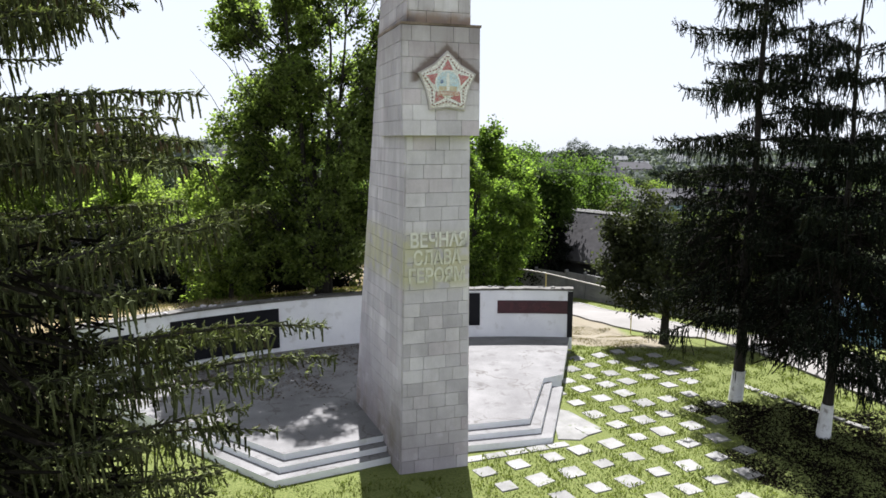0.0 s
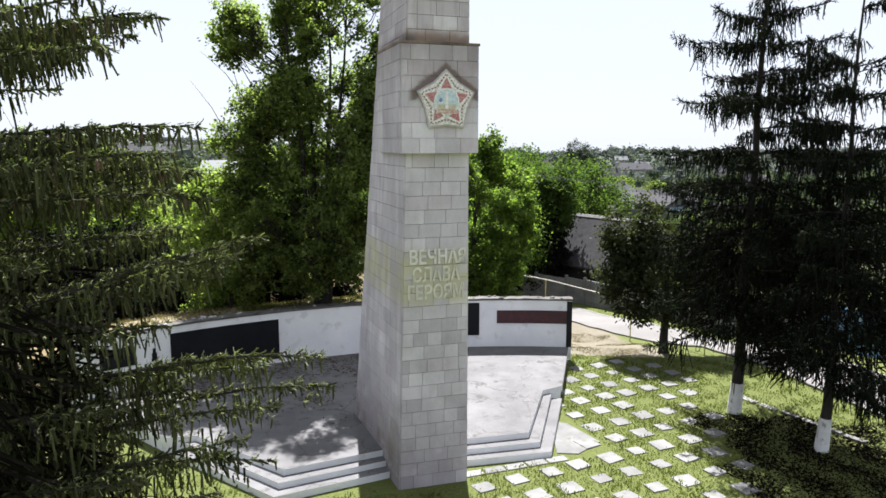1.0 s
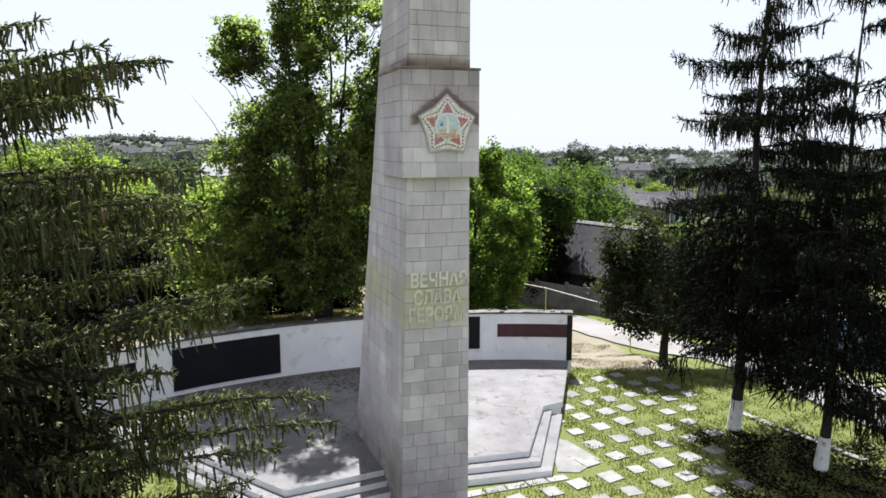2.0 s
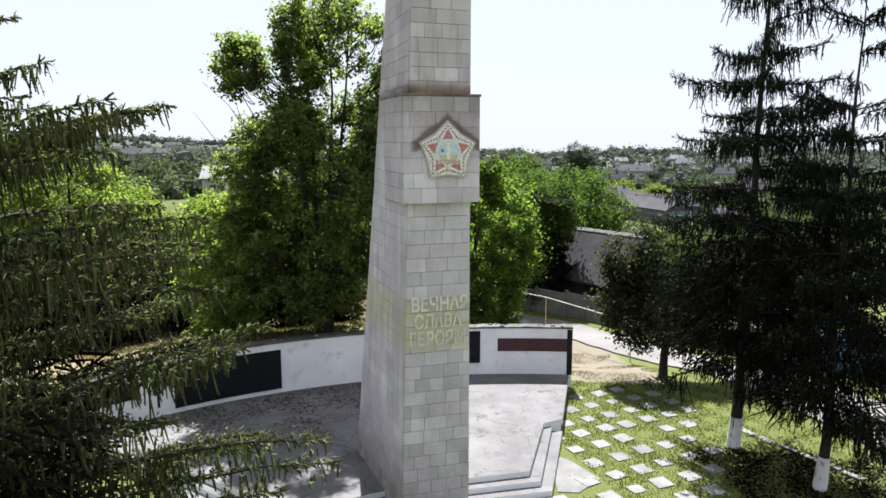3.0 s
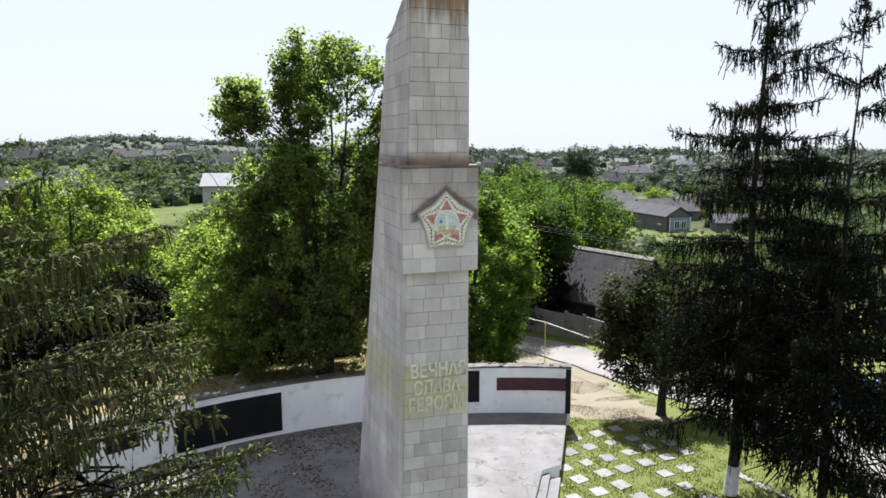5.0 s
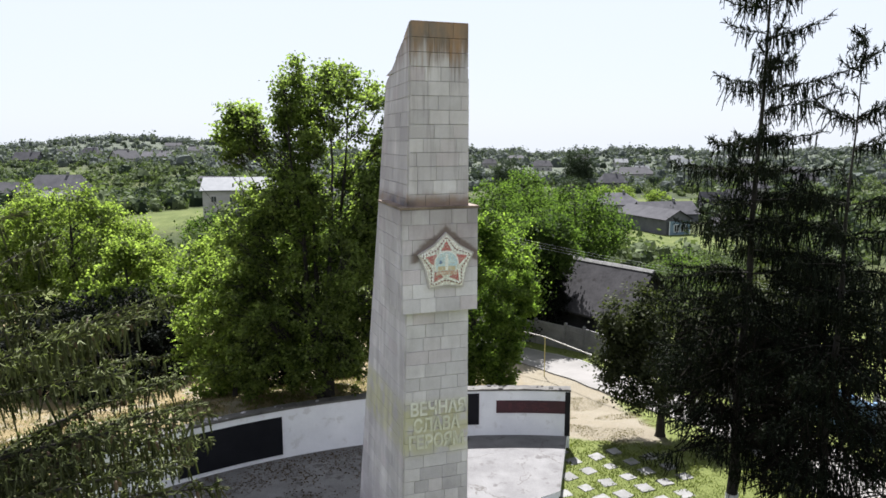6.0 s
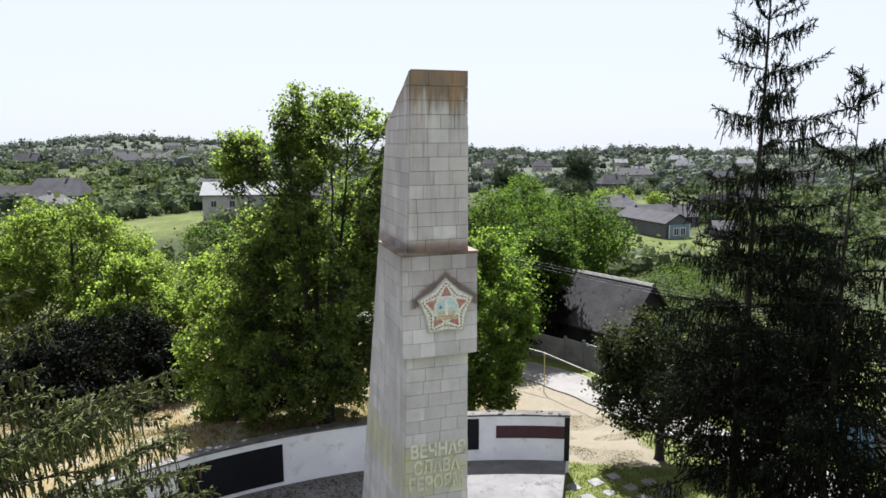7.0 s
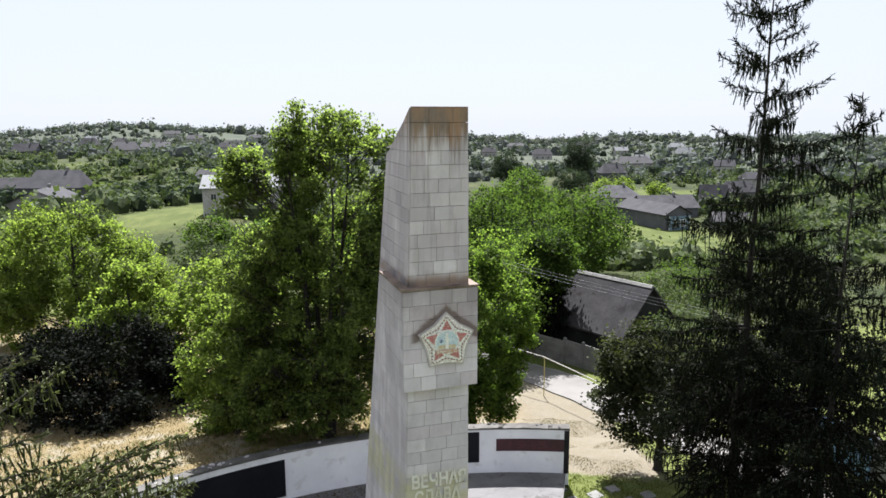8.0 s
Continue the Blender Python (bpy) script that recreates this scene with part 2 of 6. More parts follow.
MORTAR = surface("dark_mortar", (0.24, 0.228, 0.235), (0.44, 0.42, 0.43), 2.0, 0.9, 0.3, 25)
BARK = surface("bark", (0.01, 0.0085, 0.007), (0.03, 0.026, 0.021), 3.0, 0.95, 0.8, 30)
LIME = surface("lime_coat", (0.5, 0.5, 0.49), (0.75, 0.75, 0.74), 3.0, 0.9, 0.5, 25, spots=(0.3, 0.28, 0.26))
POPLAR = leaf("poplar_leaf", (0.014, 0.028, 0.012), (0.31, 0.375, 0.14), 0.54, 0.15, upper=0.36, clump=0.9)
WILLOW = leaf("willow_leaf", (0.035, 0.07, 0.018), (0.24, 0.32, 0.085), 0.54, 0.15, upper=0.38, clump=0.9)
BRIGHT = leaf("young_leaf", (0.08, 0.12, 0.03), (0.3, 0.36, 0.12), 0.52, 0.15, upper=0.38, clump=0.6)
# near black: deep shade within the thickets is put into this leaf colour
DUSK = leaf("shaded_dark_leaf", (0.003, 0.004, 0.003), (0.013, 0.016, 0.012), 0.12, 0.08, upper=0.8)
PLUM = leaf("plum_leaf", (0.011, 0.016, 0.009), (0.085, 0.095, 0.045), 0.3, 0.2, upper=0.6)
MIDLEAF = leaf("garden_leaf", (0.024, 0.046, 0.016), (0.125, 0.18, 0.052), 0.48, 0.1, upper=0.42, clump=0.3)
# far leaves: distance haze is put into these two greyer colours
HAZEDARK = leaf("far_hazed_dark_leaf", (0.02, 0.03, 0.021), (0.058, 0.078, 0.046), 0.2, 0.08, upper=0.8, clump=0.2)
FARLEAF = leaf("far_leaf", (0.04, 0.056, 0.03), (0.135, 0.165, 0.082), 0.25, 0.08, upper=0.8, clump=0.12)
PALE = leaf("pale_garden_leaf", (0.057, 0.076, 0.0342), (0.152, 0.185, 0.0808), 0.3, 0.1, upper=0.75, clump=0.12)
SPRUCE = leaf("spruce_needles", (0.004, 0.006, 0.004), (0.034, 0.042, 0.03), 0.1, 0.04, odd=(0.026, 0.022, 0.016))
SPRUCE_NEAR = leaf("spruce_sprays", (0.008, 0.011, 0.006), (0.12, 0.13, 0.064), 0.17, 0.12, odd=(0.06, 0.048, 0.034), upper=1.0, clump=2.5)
# paler tips: sunlight on the bough tops is put into these colours
DULL_LIT_TIPS = leaf("dull_lit_spruce_tips", (0.014, 0.018, 0.012), (0.07, 0.08, 0.055), 0.15, 0.1, upper=0.9)
SUNLIT_TIPS = leaf("sunlit_spruce_tips", (0.06, 0.075, 0.03), (0.24, 0.26, 0.13), 0.25, 0.2, upper=1.0, clump=2.5)
GRASS = leaf("lawn_blades", (0.055, 0.074, 0.017), (0.155, 0.17, 0.05), 0.35, upper=1.0, clump=0.8)
STRAW = leaf("dry_blades", (0.076, 0.0608, 0.0319), (0.22, 0.182, 0.103), 0.25, upper=1.0, clump=0.8)
SLATE = surface("grey_roofing", (0.018, 0.018, 0.022), (0.05, 0.0485, 0.054), 0.5, 0.85, 0.3, 6, each="object", spread=0.3, gloss=0.2)
TIN = surface("pale_tin_roof", (0.08, 0.0856, 0.092), (0.132, 0.138, 0.146), 0.6, 0.75, 0.1, 8)
PLASTER = surface("house_plaster", (0.26, 0.25, 0.235), (0.4, 0.385, 0.36), 0.7, 0.9, 0.2, 12, each="object", spread=0.25)
DARKWALL = surface("dark_house_wall", (0.06, 0.062, 0.07), (0.11, 0.11, 0.12), 0.7, 0.9, 0.2, 12)
BLUE = surface("pale_blue_paint", (0.1, 0.15, 0.2), (0.17, 0.24, 0.3), 1.5, 0.7, 0.1, 20)
PANE = surface("window_glass", (0.02, 0.025, 0.03), (0.04, 0.045, 0.05), 1.0, 0.12, 0.0, 20)
YELLOW = surface("yellow_paint", (0.32, 0.27, 0.09), (0.48, 0.42, 0.18), 3.0, 0.6, 0.1, 30)


# ---- building helpers ----
def part(name, bm, material, parent=None, label=""):
    me = bpy.data.meshes.new(name)
    bm.to_mesh(me)
    bm.free()
    for m in material if isinstance(material, (list, tuple)) else [material]:
        me.materials.append(m)
    ob = new(name, me)
    ob.parent = parent
    return tagged(ob, label) if label else ob


def thing(name, x=0.0, y=0.0, z=0.0, turn=0.0, **tags):
    ob = new(name)
    ob.empty_display_size = 0.2
    ob.matrix_basis = pose(x, y, z, 0, 0, turn)
    return tagged(ob, **tags)


def solid(bm, corners, mat=0):
    """A six-sided solid from eight corners: four below, four above, both counter-clockwise."""
    v = [bm.verts.new(c) for c in corners]
    for f in ((3, 2, 1, 0), (4, 5, 6, 7), (0, 1, 5, 4), (1, 2, 6, 5), (2, 3, 7, 6), (3, 0, 4, 7)):
        bm.faces.new([v[i] for i in f]).material_index = mat
    return v


def box(bm, x0, x1, y0, y1, z0, z1, mat=0):
    return solid(bm, [(x0, y0, z0), (x1, y0, z0), (x1, y1, z0), (x0, y1, z0), (x0, y0, z1), (x1, y0, z1), (x1, y1, z1), (x0, y1, z1)], mat)


def prism(bm, outline, z0, z1, top=0, side=0):
    lo, hi = [bm.verts.new((x, y, z0)) for x, y in outline], [bm.verts.new((x, y, z1)) for x, y in outline]
    bm.faces.new(hi).material_index = top
    bm.faces.new(lo[::-1]).material_index = side
    n = len(outline)
    for i in range(n):
        bm.faces.new((lo[i], lo[(i + 1) % n], hi[(i + 1) % n], hi[i])).material_index = side


def tube(bm, pts, radii, sides=7):
    """A tapered tube along a line of points."""
    rings = []
    for i, p in enumerate(pts):
        p = Vector(p)
        d = (Vector(pts[min(i + 1, len(pts) - 1)]) - Vector(pts[max(i - 1, 0)])).normalized()
        a = d.orthogonal().normalized()
        c = d.cross(a)
        rings.append([bm.verts.new(p + float(radii[i]) * (math.cos(k * math.tau / sides) * a + math.sin(k * math.tau / sides) * c)) for k in range(sides)])
    for r, q in zip(rings, rings[1:]):
        turn = min(range(sides), key=lambda s: sum((r[k].co - q[(k + s) % sides].co).length for k in range(sides)))
        for k in range(sides):
            bm.faces.new((r[k], r[(k + 1) % sides], q[(k + 1 + turn) % sides], q[(k + turn) % sides]))
    bm.faces.new(rings[0][::-1])
    bm.faces.new(rings[-1])


def quads(name, corners, material, parent=None, label=""):
    """One mesh of loose four-cornered blades: corners is an array (n, 4, 3)."""
    n = len(corners)
    me = bpy.data.meshes.new(name)
    me.vertices.add(4 * n), me.loops.add(4 * n), me.polygons.add(n)
    me.vertices.foreach_set("co", corners.reshape(-1).astype(np.float32))
    me.loops.foreach_set("vertex_index", np.arange(4 * n, dtype=np.int32))
    me.polygons.foreach_set("loop_start", np.arange(0, 4 * n, 4, dtype=np.int32))
    me.update(calc_edges=True)
    me.materials.append(material)
    ob = new(name, me)
    ob.parent = parent
    return tagged(ob, label) if label else ob


def unit(v):
    return v / np.maximum(np.linalg.norm(v, axis=-1, keepdims=True), 1e-6)


def blades(at, way, length, width, rng, face=None):
    """Leaf-shaped blades that start at the points and run along way; face: where their upper sides look."""
    way = unit(way)
    side = unit(np.cross(way, rng.normal(size=way.shape) if face is None else face))
    length, width = np.broadcast_to(length, len(at))[:, None], np.broadcast_to(width, len(at))[:, None]
    mid = at + way * length * 0.45
    return np.stack([at, mid + side * width / 2, at + way * length, mid - side * width / 2], axis=1)


# ---- ground ----
CX, CY, RING, AXIS = 2.8, 8.3, 19.5, 20.0
A = (-math.sin(radians(AXIS)), math.cos(radians(AXIS)))
B = (math.cos(radians(AXIS)), math.sin(radians(AXIS)))


def plan(a, b):
    """From the memorial's own axis (a: towards the wall, b: sideways) to the world."""
    return CX + a * A[0] + b * B[0], CY + a * A[1] + b * B[1]


def smooth(v, lo, hi):
    t = np.clip((v - lo) / (hi - lo), 0, 1)
    return t * t * (3 - 2 * t)


def ground_z(x, y):
    x, y = np.asarray(x, float), np.asarray(y, float)
    z = np.interp(y, [-4000, 31, 38, 48, 62, 105, 150, 250, 420, 900, 1100, 1600, 4500], [0, 0, -0.45, -1.0, -1.9, -6.3, -8.7, -9.3, -7.5, -8.5, -9, -32, -110])
    bearing = x / np.maximum(y, 1.0)
    z = z + smooth(y, 300, 900) * (10 * smooth(-bearing, 0.05, 0.35) + 8 * np.exp(-((bearing + 0.42) / 0.13) ** 2) + 2 * np.sin(bearing * 25 + 1))
    z = z + (5.8 * smooth(-bearing, 0.1, 0.3) * smooth(y, 65, 150) + 4.0 * smooth(-bearing, 0.3, 0.45) * smooth(y, 190, 290)) * (1 - smooth(y, 320, 560))
    # the ground falls away towards the lane
    z = z + np.interp(y, [27, 31, 36, 43, 46, 58, 75, 105], [0, -0.5, -1.4, -1.6, -1.8, -1.9, -1.2, 0]) * smooth(x, -3.0, 3.5)
    r = np.hypot(x - CX, y - CY)
    phi = np.degrees(np.arctan2(-(x - CX), y - CY))
    bank = smooth(phi, -5, 14) * (1 - smooth(phi, 52, 80)) * (r > RING + 0.2) * (1 - smooth(r, RING + 2.2, RING + 10.5))
    z = z + 2.05 * bank
    edge = smooth(r, RING + 0.3, RING + 1.2) + (r < RING)
    return z + edge * 0.05 * (np.sin(x * 1.3 + 2 * np.sin(y * 0.7)) * np.sin(y * 1.1)) * smooth(y, 24, 34)


LANE = [(-9.0, 62.5), (-3.0, 56.5), (2.0, 53.0), (5.5, 49.7), (7.7, 46.8), (9.2, 43.6), (10.4, 41.0), (11.5, 38.8), (12.3, 36.8), (13.2, 31.8), (14.0, 27.4), (15.5, 22.0), (20.0, 12.0), (30.0, -6.0)]


def beyond_lane(x, y):
    """Metres from the lane's middle line, positive on its far side."""
    best, side = np.full(np.shape(x), 1e9), np.zeros(np.shape(x))
    for (x0, y0), (x1, y1) in zip(LANE, LANE[1:]):
        dx, dy = x1 - x0, y1 - y0
        t = np.clip(((x - x0) * dx + (y - y0) * dy) / (dx * dx + dy * dy), 0, 1)
        d = np.hypot(x - x0 - t * dx, y - y0 - t * dy)
        s = np.sign((y - y0) * dx - (x - x0) * dy)
        side = np.where(d < best, s, side)
        best = np.minimum(best, d)
    return best * side


# mown meadows in the valley: middle and half lengths
MEADOWS = ((44, 138, 17, 33), (66, 244, 24, 16), (-52, 138, 10, 22), (-133, 263, 12, 8))


def ground_sheet():
    radii = list(np.arange(0, RING - 0.3, 0.65)) + [RING + 0.1, RING + 0.3] + list(RING + 0.6 + np.arange(0, 20, 0.6))
    while radii[-1] < 4300:
        radii.append(radii[-1] * 1.035 + 0.3)
    n = 288
    ang = np.radians(np.arange(n) * 360 / n)
    r, a = np.meshgrid(radii, ang, indexing="ij")
    x, y = CX - r * np.sin(a), CY + r * np.cos(a)
    z = ground_z(x, y)
    v = np.stack([x, y, z], -1).reshape(-1, 3)
    faces = []
    for i in range(len(radii) - 1):
        for k in range(n):
            q = (k + 1) % n
            faces.append((i * n + k, i * n + q, (i + 1) * n + q, (i + 1) * n + k))
    me = bpy.data.meshes.new("ground")
    me.from_pydata(v.tolist(), [], faces)
    phi = np.degrees(a)
    phi = np.where(phi > 180, phi - 360, phi)
    dry = smooth(r, RING - 0.2, RING + 0.2) * (1 - smooth(phi, 55, 75)) * smooth(phi, -50, -12)
    dry = np.where((phi < -3) & (phi > -60), 0.0, dry)
    dry = np.maximum(dry, 0.85 * smooth(y + 0.25 * (x - 6), 27.8, 30.2) * (x > 2) * (1 - smooth(x, 8.6, 10.5)))
    dry = dry * (1 - smooth(y, 56, 64)) * (1 - smooth(beyond_lane(x, y), 1.5, 1.9)) + 0.12
    far = smooth(y, 60, 78)
    mown = np.zeros_like(x)
    for cx, cy, rx, ry in MEADOWS:
        mown = np.maximum(mown, 1 - smooth(np.hypot((x - cx) / rx, (y - cy) / ry), 0.8, 1.1))
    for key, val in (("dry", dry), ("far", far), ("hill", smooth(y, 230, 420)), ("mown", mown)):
        me.attributes.new(key, "FLOAT", "POINT").data.foreach_set("value", val.reshape(-1).astype(np.float32))
    for p in me.polygons:
        p.use_smooth = True
    me.materials.append(GROUND)
    return tagged(new("ground", me), "grassy ground, green lawn in front, dry straw meadow behind the wall", "ground", kind="structure")


ground_sheet()


# ---- memorial: platform, steps, wall ----
def platform():
    out = []
    for k in range(41):
        phi = radians(-26.5 + 53 * k / 40)
        out.append(plan(RING * math.cos(phi), -RING * math.sin(phi)))
    edge = [(13.5, -6.2), (13.35, -5.4), (10.4, -3.4), (10.75, 0.0), (10.4, 3.4), (13.35, 5.4), (13.5, 6.2)]
    top = out + [plan(*p) for p in edge]
    bm = bmesh.new()
    prism(bm, top, 0.3, 0.5, 0, 1)
    plat = part("platform", bm, [CONCRETE, WHITEWASH])
    tagged(plat, "pale cracked concrete platform with whitewashed edges before the wall", "platform", kind="structure")
    # the solid body below the slab, a finger back from its edge
    bm = bmesh.new()
    prism(bm, [plan(a * 0.998, b * 0.998) for a, b in [(RING * math.cos(radians(q)), -RING * math.sin(radians(q))) for q in range(-26, 27, 2)] + [(13.52, -6.15), (13.4, -5.3), (10.5, -3.3), (10.8, 0), (10.5, 3.3), (13.4, 5.3), (13.52, 6.15)]], -0.1, 0.3, 0, 0)
    part("platform_body", bm, WHITEWASH, plat)
    for level, (off, z0, z1) in enumerate(((0.34, 0.17, 0.335), (0.68, -0.1, 0.18))):
        for s in (-1, 1):
            o = [(13.5, s * 5.4), (13.5 - off * 0.4, s * (5.4 + off * 0.95)), (10.4 - off * 1.05, s * (3.4 + off * 0.5)), (10.74 - off * 0.95, s * 0.3), (10.9, s * 0.3), (10.55, s * 3.3)]
            o = [plan(*p) for p in (o if s > 0 else o[::-1])]
            bm = bmesh.new()
            prism(bm, o[::-1], z0, z1, 0, 1)
            part("step", bm, [CONCRETE, WHITEWASH], plat, "worn concrete step with a whitewashed riser")
    return plat


platform()


def arc_piece(bm, r0, r1, q0, q1, z0, z1, mat=0, steps=0, wave=0.0):
    """A curved bar between two radii and two bearings (degrees) off the memorial's axis."""
    n = steps or max(2, int(abs(q1 - q0) / 1.0))
    rows = []
    for k in range(n + 1):
        q = radians(q0 + (q1 - q0) * k / n)
        w = wave * (math.sin(k * 1.7) + math.sin(k * 0.61 + 1))
        rows.append([bm.verts.new((*plan(r * math.cos(q), -r * math.sin(q)), z + (w if z == z1 else 0))) for r, z in ((r0, z0), (r1, z0), (r1, z1), (r0, z1))])
    for a, b in zip(rows, rows[1:]):
        for k in range(4):
            bm.faces.new((a[k], a[(k + 1) % 4], b[(k + 1) % 4], b[k])).material_index = mat
    bm.faces.new(rows[0][::-1]).material_index = mat
    bm.faces.new(rows[-1]).material_index = mat
    bmesh.ops.recalc_face_normals(bm, faces=bm.faces)


def text_mesh(body, size, thick, name="letters"):
    c = bpy.data.curves.new(name, "FONT")
    c.body, c.size, c.extrude, c.resolution_u, c.offset = body, size, thick, 3, 0.012
    ob = bpy.data.objects.new(name, c)
    scene.collection.objects.link(ob)
    me = bpy.data.meshes.new_from_object(ob.evaluated_get(bpy.context.evaluated_depsgraph_get()))
    bpy.data.objects.remove(ob)
    me.name = name
    return me


WALL_TOP = 2.4


def memorial_wall():
    bm = bmesh.new()
    arc_piece(bm, RING, RING + 0.38, -26.8, 27.5, 0.0, WALL_TOP, 0, 54)
    wall = part("memorial_wall", bm, WHITEWASH)
    tagged(wall, "curved whitewashed retaining wall with dark plaques and a crumbling coping", "wall", kind="structure")
    bm = bmesh.new()
    arc_piece(bm, RING - 0.03, RING + 0.43, -26.85, 27.55, WALL_TOP - 0.02, WALL_TOP + 0.05, 0, 120, 0.008)
    part("coping", bm, COPING, wall, "weathered cement coping")
    crumbs = random.Random(17)
    for k in range(46):
        q = crumbs.uniform(-26, 26) if k % 3 else crumbs.uniform(2, 26)
        r, s = RING + crumbs.uniform(0.0, 0.38), crumbs.uniform(0.03, 0.11)
        x, y = plan(r * math.cos(radians(q)), -r * math.sin(radians(q)))
        bm = bmesh.new()
        bmesh.ops.create_icosphere(bm, subdivisions=1, radius=s)
        for v in bm.verts:
            v.co = Vector((v.co.x * 1.3, v.co.y, v.co.z * 0.55)) * crumbs.uniform(0.7, 1.2)
        bm.transform(pose(x, y, WALL_TOP + 0.05 + s * 0.2, 0, 0, crumbs.uniform(0, 180)))
        part("coping_crumb", bm, (MORTAR, COPING, BLACK)[k % 3], wall)
    bm = bmesh.new()
    arc_piece(bm, RING - 0.012, RING + 0.2, -26.82, -26.2, 0.5, WALL_TOP - 0.05, 0, 2)
    part("black_stripe", bm, BLACK, wall, "black painted end of the wall")
    for q0, q1, z0, z1, m, name in ((6.9, 18.1, 0.66, 2.14, PLATE, "plaque"), (-16.05, -13.6, 0.98, 2.28, PLATE, "plaque"), (-26.2, -18.1, 1.45, 1.97, MAROON, "year_band"), (21.6, 24.8, 1.3, 1.95, PLATE, "plaque")):
        bm = bmesh.new()
        arc_piece(bm, RING - 0.035, RING + 0.01, q0, q1, z0, z1)
        part(name, bm, m, wall, "dark polished stone plaque" if m is PLATE else "maroon painted band with the year")
    bm = bmesh.new()
    for q0, q1, z0, z1 in ((19.58, 19.82, 0.82, 1.3), (19.4, 20.0, 1.305, 1.39), (19.46, 19.94, 1.395, 1.58), (19.56, 19.84, 1.585, 1.74)):
        arc_piece(bm, RING - 0.03, RING + 0.01, q0, q1, z0, z1, 0, 2)
    part("torch_emblem", bm, PLATE, wall, "dark narrow torch-shaped relief")
    for body, mid, z in (("1945", -21.9, 1.55),):
        me = text_mesh(body, 0.47, 0.012, "year")
        me.materials.append(RED)
        ob = new("year", me)
        ob.parent = wall
        tagged(ob, "red painted numerals")
        xs = [v.co.x for v in me.vertices]
        q = radians(mid)
        ob.matrix_basis = pose(*plan((RING - 0.045) * math.cos(q), -(RING - 0.045) * math.sin(q)), z, 90, 0, AXIS + mid) @ Matrix.Diagonal((1.9, 1, 1, 1)) @ pose(-(min(xs) + max(xs)) / 2, 0, 0)


memorial_wall()


# ---- the stele ----
TOP = 15.03


def stele_edges(z):
    """Plan of the shaft's four edges at a height: front-left, front-right, back-right, back-left."""
    fl = Vector((-1.05 + 0.024 * z, 16.83, z))
    fr = Vector((0.62, 17.33, z))
    bl = Vector((-2.63 + 0.086 * z, 20.68 - 0.085 * z, z))
    return fl, fr, fr + (bl - fl) * 0.96, bl


def cladding(left, right, z0, z1, course, rng, wide=(0.34, 0.62), cut=None, proud=0.022, joint=0.004):
    """Slabs on a face between two leaning edges, as lists of eight corners."""
    out, n = [], max(1, round((z1 - z0) / course))
    for k in range(n):
        za, zb = z0 + (z1 - z0) * k / n, z0 + (z1 - z0) * (k + 1) / n
        span = (right(za) - left(za)).length
        cuts, u = [0.0], rng.uniform(0.12, wide[1])
        while u < span - 0.14:
            cuts.append(u)
            u += rng.uniform(*wide)
        cuts.append(span)
        for a, b in zip(cuts, cuts[1:]):
            ua, ub, g = (a + joint) / span, (b - joint) / span, joint * 1.2
            tl, tr = zb - g, zb - g
            if cut:
                tl, tr = min(tl, cut(ua)), min(tr, cut(ub))
                if max(tl, tr) < za + 0.06:
                    continue
                tl, tr = max(tl, za + 0.02), max(tr, za + 0.02)
            pts = [left(z).lerp(right(z), u) for u, z in ((ua, za + g), (ub, za + g), (ub, tr), (ua, tl))]
            nrm = (pts[1] - pts[0]).cross(pts[3] - pts[0]).normalized()
            push = proud + rng.uniform(-0.8, 1.2) * joint
            out.append([p - nrm * 0.05 for p in (pts[0], pts[1])] + [p + nrm * push for p in (pts[1], pts[0])] + [p - nrm * 0.05 for p in (pts[3], pts[2])] + [p + nrm * push for p in (pts[2], pts[3])])
    return out


def slab_solid(bm, c):
    """c: lower back-left, back-right, front-right, front-left, then the same above."""
    solid(bm, c)
    bmesh.ops.recalc_face_normals(bm, faces=bm.faces) if len(bm.faces) <= 6 else None


